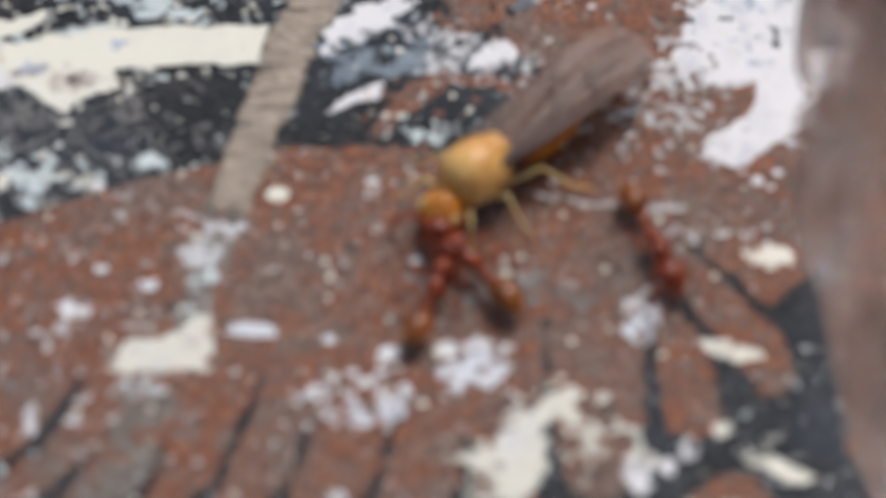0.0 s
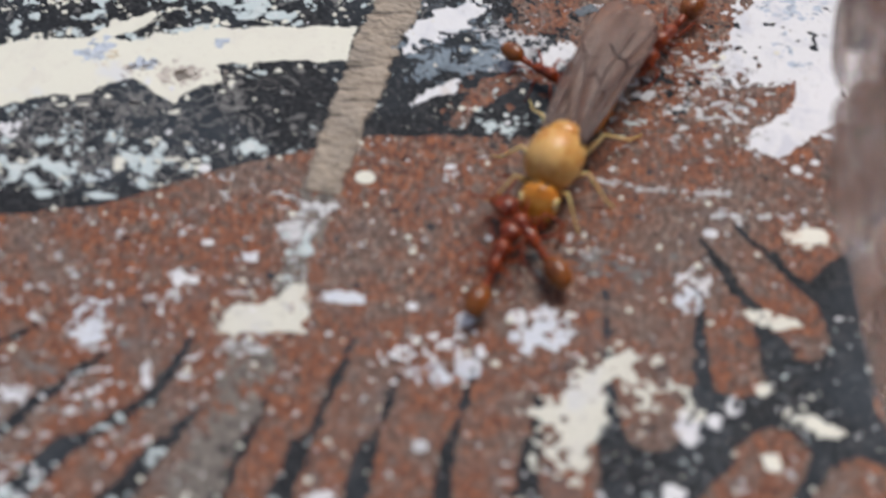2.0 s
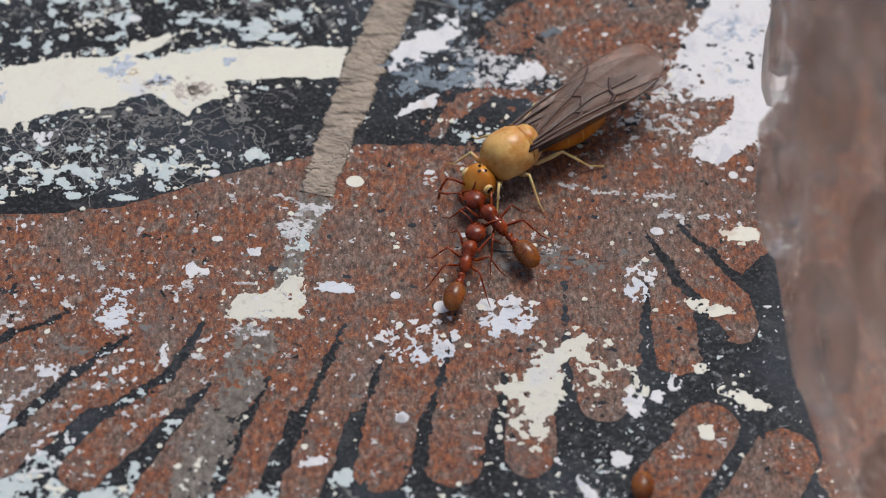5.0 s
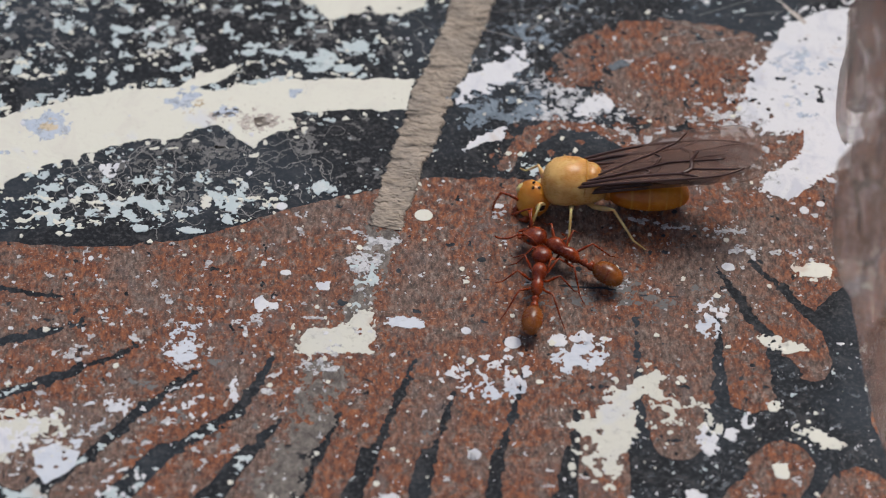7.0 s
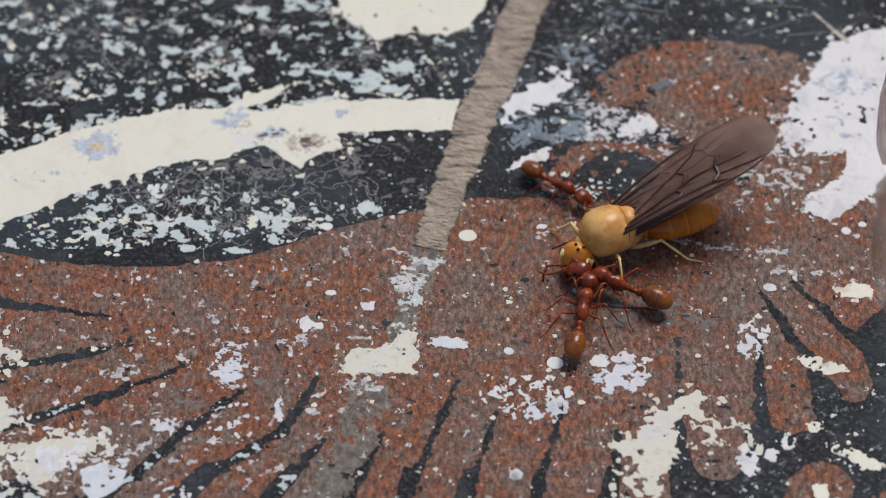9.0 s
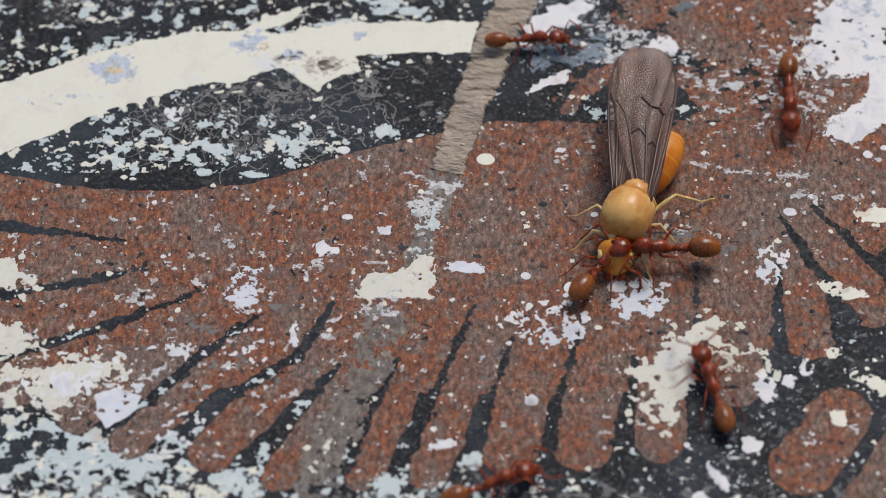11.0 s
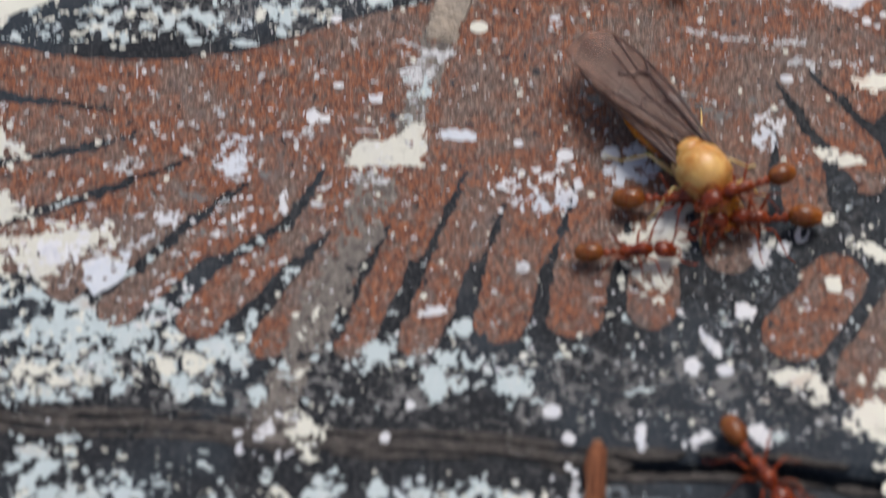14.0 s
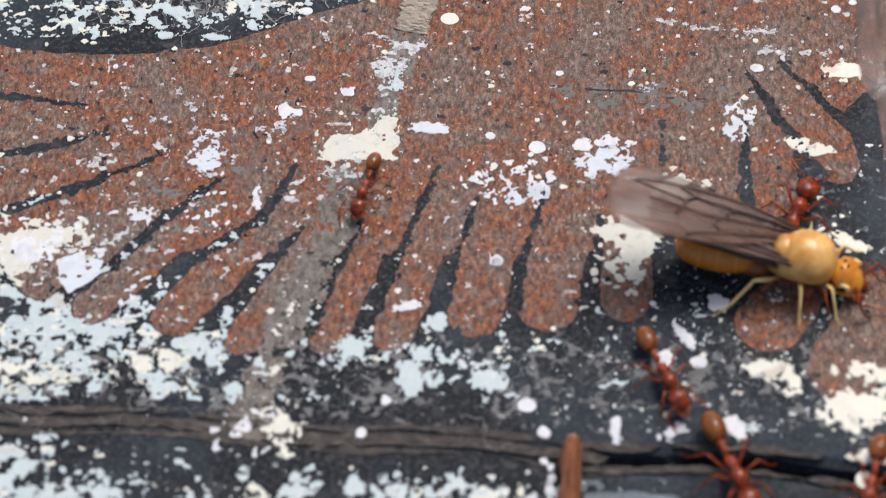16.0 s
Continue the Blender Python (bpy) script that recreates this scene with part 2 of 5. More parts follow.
def sheet(name, box, step, field, z, thick, mat, relief=0.0):
    """A mesh of all of the box where field(x, y) > 0, with ragged edges and a thickness; millimetres."""
    xs, ys = np.arange(box[0], box[2] + step, step), np.arange(box[1], box[3] + step, step)
    X, Y = np.meshgrid(xs, ys)
    F = field(X, Y)
    H = z + (relief * fbm(X, Y, 0.9, 3, 77) if relief else 0 * X)
    nx = len(xs)
    flat, fx, fy, fh = F.ravel(), X.ravel(), Y.ravel(), H.ravel()
    P = F > 0
    keep = np.flatnonzero(P.ravel())
    corner = np.full(P.size, -1)
    corner[keep] = np.arange(len(keep))
    pos = (np.stack([fx[keep], fy[keep], fh[keep]], 1) * MM).tolist()
    n4 = P[:-1, :-1].astype(int) + P[:-1, 1:] + P[1:, :-1] + P[1:, 1:]
    j, i = np.nonzero(n4 == 4)
    k = j * nx + i
    faces = corner[np.stack([k, k + 1, k + nx + 1, k + nx], 1)].tolist()
    index, rim = {}, []

    def cut(a, b):
        key = (a, b) if a < b else (b, a)
        if key not in index:
            t = min(max(flat[a] / (flat[a] - flat[b]), 0.04), 0.96)
            index[key] = len(pos)
            pos.append(((fx[a] + t * (fx[b] - fx[a])) * MM, (fy[a] + t * (fy[b] - fy[a])) * MM, (fh[a] + t * (fh[b] - fh[a])) * MM))
        return index[key]

    j, i = np.nonzero((n4 > 0) & (n4 < 4))
    for k in (j * nx + i).tolist():
        ring = (k, k + 1, k + nx + 1, k + nx)
        face, cuts = [], []
        for a, b in zip(ring, ring[1:] + ring[:1]):
            if flat[a] > 0:
                face.append(int(corner[a]))
            if (flat[a] > 0) != (flat[b] > 0):
                face.append(cut(a, b))
                cuts.append((face[-1], flat[a] > 0))
        if len(face) > 2:
            faces.append(tuple(face))
        for (a, out), (b, _) in zip(cuts, cuts[1:] + cuts[:1]):
            if out:
                rim.append((a, b))
    low = {}
    for a, b in rim:
        for k in (a, b):
            if k not in low:
                low[k] = len(pos)
                pos.append((pos[k][0], pos[k][1], (z - thick) * MM))
        faces.append((b, a, low[a], low[b]))
    me = bpy.data.meshes.new(name)
    me.from_pydata(pos, [], faces)
    me.materials.append(mat)
    me.update()
    return me


def part(name, data, mat, parent, label=""):
    """A bmesh or a mesh as one object under a thing or part."""
    if isinstance(data, bmesh.types.BMesh):
        me = bpy.data.meshes.new(name)
        data.to_mesh(me)
        data.free()
    else:
        me = data
    if mat and not me.materials:
        me.materials.append(mat)
    ob = new(name, me)
    ob.parent = parent
    return tagged(ob, label)


def smooth(ob):
    ob.data.polygons.foreach_set("use_smooth", [True] * len(ob.data.polygons))
    return ob


# ---- the table top: two painted planks with a gap ----
def joint(x):
    """The line of the joint between the planks, in millimetres."""
    return -16.55 - 0.085 * (x - 2) + 0.22 * np.sin(x * 0.7 + 1) * 0.6


def plank(name, side, label):
    """A plank with a worn, uneven edge along the joint; side 1 lies behind the joint, -1 before it."""
    xs = np.concatenate([[-300, -150, -60], np.arange(-30, 32, 0.25), [60, 150, 300]])
    rows, bm = [], bmesh.new()
    wear = [fbm(xs, xs * 0 + s, 1.8, 4, 5 + side) for s in (0.0, 3.3)]
    for off, z in ((0.12, -6.0), (0.10, -0.7), (0.22, -0.25), (0.55, -0.06), (1.1, 0.0), (8, 0), (60, 0), (260, 0), (260, -6.0)):
        gap = 0.16 / (1 + np.exp(-(xs - 6.5) / 1.2)) - 0.115
        edge = joint(xs) + side * (off + gap + (0.05 * wear[0] if off < 1.5 else 0))
        zz = z + (0.05 * wear[1] if -0.5 < z < 0 else 0)
        if -0.5 < z < 0:
            zz = zz * (0.35 + 0.65 / (1 + np.exp(-(xs - 5) / 1.5)))
        if off >= 60:
            edge = np.full(len(xs), -16.5 + side * off)
        rows.append([bm.verts.new((x * MM, y * MM, h * MM)) for x, y, h in zip(xs, edge, np.broadcast_to(zz, len(xs)))])
    rows.append(rows[0])
    for a, b in zip(rows, rows[1:]):
        for k in range(len(xs) - 1):
            q = (a[k], a[k + 1], b[k + 1], b[k])
            bm.faces.new(q if side > 0 else q[::-1])
    for k in (0, -1):
        bm.faces.new([r[k] for r in rows[:-1]])
    bmesh.ops.recalc_face_normals(bm, faces=bm.faces[:])
    me = bpy.data.meshes.new(name)
    bm.to_mesh(me)
    bm.free()
    me.materials.append(DARK)
    return tagged(new(name, me), label, "table top", "", "structure")


ground = new("ground", bpy.data.meshes.new("ground"))
gb = bmesh.new()
bmesh.ops.create_grid(gb, x_segments=8, y_segments=8, size=40.0)
gb.to_mesh(ground.data)
gb.free()
ground.data.materials.append(plain("grey_concrete", (0.30, 0.29, 0.27), 0.9))
ground.location.z = -6.0 * MM
tagged(ground, "grey concrete floor under the planks", "ground", "", "structure")
floor_back = plank("plank", 1, "black lacquered wooden plank with a flaking painted butterfly wing")
floor_front = plank("plank", -1, "black lacquered wooden plank with flaking white paint")

# The painted wing: its body, its fingers, and the dark gaps between them.
BODY = [(-18.13, 0.41), (-15.67, -0.15), (-13.63, -0.6), (-11.62, -0.78), (-9.64, -0.73), (-7.66, -0.53), (-5.69, 0.1), (-3.7, 0.92), (-1.7, 1.51), (0.93, 2.29), (4.38, 2.29), (9.25, 2.29), (12.13, 2.87), (15.96, 2.87), (16.96, -1.48), (14.84, -2.96), (12.87, -5.37), (10.21, -7.71), (7.09, -9.07), (4.07, -9.3), (-0.45, -9.3), (-5.74, -9.07), (-9.14, -9.07), (-12.51, -9.3), (-16.93, -10.2)]
FINGERS = [
    ((-12.6, -10.09), (-10.29, -8.44), 0.79),
    ((-10.76, -11.11), (-7.87, -8.02), 0.67),
    ((-8.05, -11.53), (-5.77, -8.72), 0.79),
    ((-5.79, -12.47), (-4.24, -9.64), 0.59),
    ((-3.15, -12.24), (-1.66, -8.1), 0.79),
    ((-0.95, -12.2), (0.4, -7.67), 0.79),
    ((1.74, -11.58), (2.47, -7.69), 0.89),
    ((4.1, -11.28), (4.72, -7.72), 0.98),
    ((6.64, -11.09), (6.77, -8.2), 0.83),
    ((9.21, -8.87), (9.35, -6.3), 0.91),
    ((11.78, -6.99), (11.57, -4.41), 0.91),
    ((13.86, -5.83), (13.26, -2.48), 0.79),
    ((11.23, -12.05), (12.62, -10.05), 1.10),
    ((13.52, -13.8), (14.97, -11.26), 1.18),
]
GAPS = [
    ([(-10.87, -4.21), (-12.48, -4.59), (-14.36, -5.07), (-16.06, -5.37)], [0.08, 0.18, 0.20, 0.20]),
    ([(-8.89, -5.12), (-11.2, -6.25), (-14.15, -7.37), (-15.81, -7.92)], [0.08, 0.22, 0.26, 0.30]),
    ([(-6.65, -5.96), (-8.46, -7.55), (-10.39, -9.67), (-11.98, -10.87)], [0.08, 0.22, 0.22, 0.30]),
    ([(-4.19, -5.41), (-5.34, -7.71), (-7.43, -9.26), (-9.54, -11.23)], [0.12, 0.26, 0.24, 0.26]),
    ([(-3.91, -8.07), (-5.17, -9.63), (-6.75, -11.63), (-7.62, -12.66)], [0.14, 0.24, 0.30, 0.39]),
    ([(-2.04, -7.86), (-2.75, -9.66), (-3.7, -12.06), (-3.94, -13.34)], [0.08, 0.22, 0.28, 0.32]),
    ([(0.49, -5.59), (-0.53, -8.56), (-1.68, -11.97), (-2.11, -13.36)], [0.10, 0.18, 0.26, 0.32]),
    ([(1.76, -7.11), (0.97, -9.92), (0.33, -12.1), (0.07, -13.39)], [0.10, 0.18, 0.28, 0.35]),
    ([(4.23, -6.06), (3.43, -9.06), (2.9, -12.03), (2.79, -13.42)], [0.08, 0.16, 0.22, 0.32]),
    ([(5.89, -7.74), (5.65, -9.76), (5.4, -12.16), (5.33, -13.44)], [0.08, 0.22, 0.28, 0.39]),
    ([(8.05, -3.94), (8.08, -5.84), (8.07, -7.69), (7.86, -9.95)], [0.08, 0.12, 0.18, 0.47]),
    ([(10.93, -3.94), (10.79, -6.07), (10.76, -8.14), (10.83, -9.94)], [0.10, 0.24, 0.33, 0.79]),
    ([(11.06, -1.8), (11.83, -3.45), (12.67, -5.12), (13.18, -7.22)], [0.10, 0.26, 0.30, 0.79]),
    ([(12.26, -1.5), (13.42, -2.97), (14.65, -4.41), (15.69, -5.59)], [0.12, 0.24, 0.28, 0.28]),
    ([(-16.65, -2.23), (-14.25, -2.59), (-12.26, -2.89), (-11.47, -2.96)], [0.24, 0.22, 0.10, 0.06]),
]


def wing_field(x, y):
    wx, wy = x + 0.10 * fbm(x, y, 0.8, 4, 11), y + 0.10 * fbm(x, y, 0.8, 4, 23)
    f = inside(wx, wy, BODY)
    for a, b, r in FINGERS:
        f = np.maximum(f, stroke(wx, wy, [a, b], [r, r * 0.95]))
    for pts, radii in GAPS:
        f = np.minimum(f, -stroke(wx, wy, pts, [0.82 * r for r in radii]) + 0.26 * fbm(x, y, 0.42, 5, 37, 0.8))
    return np.minimum(f, 0.7 + 0 * x) + 0.07 * fbm(x, y, 0.25, 3, 31, 0.7)


def chips(x, y, seed, cover, size):
    """Positive where paint has chipped off, over the given share of the surface."""
    return fbm(x, y, size, 4, seed, 0.6) - (0.62 - cover)


def pit(x, y):
    return chips(x, y, 41, 0.13, 0.36)


wing = part("painted_wing", sheet("painted_wing", (-18.5, -17, 19, 5), 0.07, lambda x, y: np.minimum(wing_field(x, y), -0.3 * pit(x, y)), 0.012, 0.03, RUST, 0.003), RUST, floor_back, "rust-brown speckled paint, worn and chipped")
under = lambda x, y: x - 15.9 - 0.008 * (y + 5.8) ** 2 + 0.5 * fbm(x, y, 1.2, 4, 53)
part("painted_wing", sheet("painted_wing", (14, -16, 40, 13), 0.15, under, 0.017, 0.03, RUST), RUST, floor_back, "rust-brown paint running on under the glass")
DISC = [(5.35, 7.28), (5.8, 8.26), (6.67, 9.11), (8.4, 9.9), (9.9, 10.13), (11.58, 9.79), (13.02, 9.25), (14.2, 8.88), (14.2, 7.3), (13.3, 6.2), (12.66, 5.5), (12.08, 4.96), (10.44, 5.0), (8.57, 4.7), (8.18, 5.36), (6.98, 6.32), (5.74, 6.59)]


def disc_field(x, y):
    f = np.minimum(inside(x, y, DISC), 0.6) + 0.28 * fbm(x, y, 1.0, 4, 51)
    f = np.minimum(f, -0.3 * pit(x, y))
    return np.minimum(f, 0.9 * (0.42 - 0.9 * np.exp(-np.maximum(inside(x, y, DISC), 0) / 0.5) * 0.5 - fbm(x, y, 0.3, 4, 55, 0.7)))


part("painted_spot", sheet("painted_spot", (4, 3.5, 16, 12), 0.06, disc_field, 0.012, 0.03, RUST, 0.003), RUST, floor_back, "round rust-brown painted spot")

# ---- bare wood showing where the paint was scraped away ----
def scraped(name, pts, widths, ridge, seed, z=0.012):
    """A strip of bare wood along a line, with torn ridges across it."""
    length = sum(math.dist(a, b) for a, b in zip(pts, pts[1:]))
    ns, nw = int(length / 0.04), 26
    cum = np.concatenate([[0], np.cumsum([math.dist(a, b) for a, b in zip(pts, pts[1:])])])
    s = np.linspace(0, length, ns)
    cx, cy, w = (np.interp(s, cum, v) for v in ([p[0] for p in pts], [p[1] for p in pts], widths))
    tx, ty = np.gradient(cx), np.gradient(cy)
    tn = np.hypot(tx, ty)
    tx, ty = tx / tn, ty / tn
    k = np.linspace(-1, 1, nw)
    S, K = np.meshgrid(s, k, indexing="ij")
    ragged = 0.30 * fbm(S, np.sign(K) * 5 + 0 * S, 0.55, 5, seed, 0.85)
    off = K * (w[:, None] + ragged)
    X, Y = cx[:, None] + off * ty[:, None], cy[:, None] - off * tx[:, None]
    u = S / 0.36 + 1.6 * fbm(S, K * 0.25, 1.3, 3, seed + 3) + 0.55 * fbm(S * 0.5, K * 1.5, 0.5, 3, seed + 5) + 0.35 * K
    saw = u - np.floor(u)
    torn = np.clip(1.6 * fbm(X, Y, 0.7, 3, seed + 13) + 0.30, 0, 1)
    cut = np.clip(1 - np.abs(saw - 0.5) / 0.13, 0, 1) * torn
    Z = z + 0.25 * ridge * (saw - 0.5) - ridge * cut + 0.06 * fbm(X, Y, 0.3, 4, seed + 9, 0.7)
    Z = np.where(np.abs(K) > 0.99, -0.02, np.maximum(Z, 0.004 + 0.03 * (1 - np.abs(K))))
    me = bpy.data.meshes.new(name)
    pos = np.stack([X, Y, Z], -1).reshape(-1, 3) * MM
    faces = [(i * nw + j, (i + 1) * nw + j, (i + 1) * nw + j + 1, i * nw + j + 1) for i in range(ns - 1) for j in range(nw - 1)]
    me.from_pydata(pos.tolist(), [], faces)
    me.materials.append(WOOD)
    me.update()
    return me


part("bare_strip", scraped("bare_strip", [(3.93, 13.81), (3.24, 11.89), (2.02, 8.3), (0.99, 5.27), (0.16, 2.61), (-0.50, 0.02)], [0.80, 0.80, 0.76, 0.74, 0.66, 0.56], 0.10, 3, 0.06), WOOD, floor_back, "bare grey wood with torn ridges across")
STRIP_GREY = streaked_wood("rubbed_grey_wood", (0.085, 0.075, 0.068), (0.225, 0.198, 0.175), (0.33, 0.30, 0.27), (1.1, 0.8))
for pts, wid, hole, seed in (([(-2.6, -6.2), (-2.97, -8.08), (-3.75, -10.31), (-4.7, -12.48), (-5.25, -14.6), (-5.47, -15.84)], [0.66, 0.72, 0.74, 0.66, 0.6, 0.5], 0.10, 171), ([(-0.58, 0.03), (-0.97, -1.98), (-1.64, -3.69)], [0.5, 0.42, 0.36], 0.12, 173)):
    fld = lambda x, y, pts=pts, wid=wid, hole=hole, seed=seed: np.minimum(stroke(x, y, pts, wid) + 0.7 * fbm(x, y, 0.7, 5, seed, 0.85), hole + 0.05 - fbm(x, y, 0.35, 5, seed + 5, 0.85))
    part("bare_strip", sheet("bare_strip", (-9, -17, 1, 1), 0.06, fld, 0.018, 0.03, STRIP_GREY, 0.002), STRIP_GREY, floor_back, "bare grey wood rubbed smooth under the paint")

# ---- large patches of cream and white paint ----
BAND = [(-18.86, 3.2), (-16.09, 4.29), (-14.91, 4.82), (-13.52, 5.45), (-12.11, 5.91), (-10.06, 6.43), (-7.99, 6.62), (-7.19, 7.2), (-5.95, 7.76), (-5.84, 7.53), (-6.40, 7.02), (-7.20, 6.62), (-7.05, 6.40), (-6.2, 6.45), (-5.95, 6.85), (-5.5, 6.7), (-3.84, 6.92), (-1.75, 7.01), (0.65, 7.01), (0.33, 5.55), (-1.74, 5.53), (-2.77, 5.45), (-3.8, 5.34), (-3.68, 4.64), (-4.6, 4.29), (-5.2, 3.75), (-5.82, 4.1), (-6.46, 4.74), (-7.28, 4.64), (-7.88, 4.15), (-8.9, 4.1), (-10.31, 3.73), (-11.9, 3.15), (-12.89, 2.7), (-13.86, 2.18), (-15.02, 1.53), (-15.79, 1.14), (-18.46, -0.3)]


def ragged_patch(name, outline, mat, jag=0.12, seed=1, z=0.024, holes=0.02, label="", parent=None, crumbs=True):
    xs, ys = [p[0] for p in outline], [p[1] for p in outline]
    box = (min(xs) - 0.8, min(ys) - 0.8, max(xs) + 0.8, max(ys) + 0.8)

    def f(x, y):
        g = np.minimum(inside(x, y, outline), 0.5) + 1.5 * jag * fbm(x, y, 0.6, 5, seed, 0.78)
        g = np.minimum(g, 0.5 * (0.55 - holes * 3 - fbm(x, y, 0.5, 3, seed + 40)))
        return np.maximum(g, np.minimum(inside(x, y, outline) + 0.5, 0.5 * (fbm(x, y, 0.28, 3, seed + 60) - 0.36)) if crumbs else -9.0 + 0 * x)

    return part(name, sheet(name, box, 0.045, f, z, z + 0.02, mat, 0.002), mat, parent or floor_back, label)


ragged_patch("cream_band", BAND, CREAM, 0.14, 61, holes=-0.08, label="long curved band of cream paint")
ragged_patch("cream_patch", [(-4.2, 13.6), (-3.97, 12.57), (-3.76, 11.11), (-3.07, 10.53), (-2.53, 9.9), (-1.79, 10.25), (-0.94, 10.39), (0.13, 10.19), (0.98, 10.53), (1.63, 11.69), (2.29, 13.6)], CREAM, 0.2, 62, label="ragged patch of cream paint")
ragged_patch("white_patch", [(12.99, 7.42), (13.77, 8.04), (14.08, 9.25), (14.52, 9.9), (15.21, 10.1), (16.53, 10.53), (17.17, 10.53), (16.4, 2.83), (15.46, 2.57), (14.59, 1.99), (13.82, 1.27), (12.85, 1.73), (13.06, 2.31), (13.86, 2.96), (14.64, 3.62), (14.70, 4.62), (13.47, 4.42), (12.73, 4.15), (12.44, 5.64), (12.78, 6.59)], WHITE, 0.22, 63, label="large ragged patch of chalky white paint")
ragged_patch("cream_patch", [(-3.47, -5.01), (-3.23, -4.46), (-2.41, -4.32), (-1.79, -4.08), (-1.64, -3.69), (-0.96, -3.69), (-0.89, -4.89), (-1.04, -5.42), (-2.3, -5.35), (-3.4, -5.39)], THIN_CREAM, 0.26, 64, holes=0.03, label="small square patch of cream paint")
ragged_patch("cream_patch", [(-15.2, -8.27), (-13.52, -8.06), (-12.21, -7.92), (-10.96, -8.25), (-11.2, -8.88), (-12.67, -9.2), (-13.17, -9.97), (-14.97, -10.62)], THIN_CREAM, 0.55, 65, holes=0.11, label="flaking cream paint")
ragged_patch("white_patch", [(-12.1, -9.32), (-11.37, -9.1), (-10.56, -9.38), (-10.65, -10), (-11.62, -10.7), (-11.95, -10.1)], LILAC, 0.08, 66, holes=0.0, label="pale lilac paint")
ragged_patch("cream_patch", [(5.7, -8.43), (6.39, -7.74), (7.58, -6.81), (8.28, -6.35), (8.77, -6.11), (9.17, -6.46), (8.53, -7.56), (9.64, -7.56), (10.21, -8.08), (10.26, -8.77), (9.77, -8.43), (8.83, -8.38), (8.16, -8.59), (7.84, -9.15), (7.07, -9.6), (6.84, -10.49), (6.1, -10.27), (5.57, -9.38)], THIN_CREAM, 0.6, 72, holes=0.12, label="thick flaking cream paint across the brown fingers")
ragged_patch("brown_patch", [(12.4, 2.0), (12.3, 4.3), (13.26, 4.9), (14.67, 5.4), (15.0, 4.6), (14.5, 3.3), (13.4, 2.0)], RUST, 0.2, 73, z=0.016, holes=0.0, label="rust-brown paint within the white")
ragged_patch("cream_patch", [(-16.9, -3.55), (-15.32, -3.74), (-14.43, -4.51), (-14.99, -5.1), (-16.74, -4.99)], THIN_CREAM, 0.45, 74, holes=0.06, label="flaking cream paint")
ragged_patch("cream_patch", [(-16.97, -6.36), (-14.83, -6.68), (-14.09, -7.44), (-15.29, -7.83), (-16.82, -7.68)], THIN_CREAM, 0.45, 75, holes=0.06, label="flaking cream paint")
ragged_patch("slate_patch", [(5.08, -18.28), (6.48, -18.21), (7.88, -18.35), (8.46, -18.95), (8.65, -19.83), (8.7, -21.95), (5.18, -21.93)], SLATE, 0.08, 67, z=0.03, holes=0.0, label="smooth slate-blue paint with a rounded corner", parent=floor_front)
ragged_patch("brown_patch", [(3.4, 2.6), (4.12, 4.02), (4.65, 4.64), (5.69, 5.01), (7.13, 4.96), (8.54, 4.29), (9.6, 3.4), (10.4, 2.3), (7.6, 2.2), (4.6, 2.3)], RUST, 0.25, 69, z=0.014, holes=0.06, label="thin rust-brown paint rubbed through to grey")
ragged_patch("brown_patch", [(8.3, 2.3), (8.4, 4.2), (9.6, 5.2), (12.6, 5.9), (14.3, 5.1), (14.5, 3.6), (13.0, 2.2), (10.5, 2.0)], RUST, 0.35, 70, z=0.015, holes=0.12, label="thin rust-brown paint rubbed through to grey")
ragged_patch("dark_spot", [(4.3, 3.3), (5.25, 4.0), (5.88, 4.5), (7.11, 4.42), (8.0, 3.75), (8.5, 2.9), (8.0, 2.35), (5.6, 2.21), (3.9, 2.3)], DARK, 0.16, 68, z=0.020, holes=0.0, label="worn black almond-shaped spot")

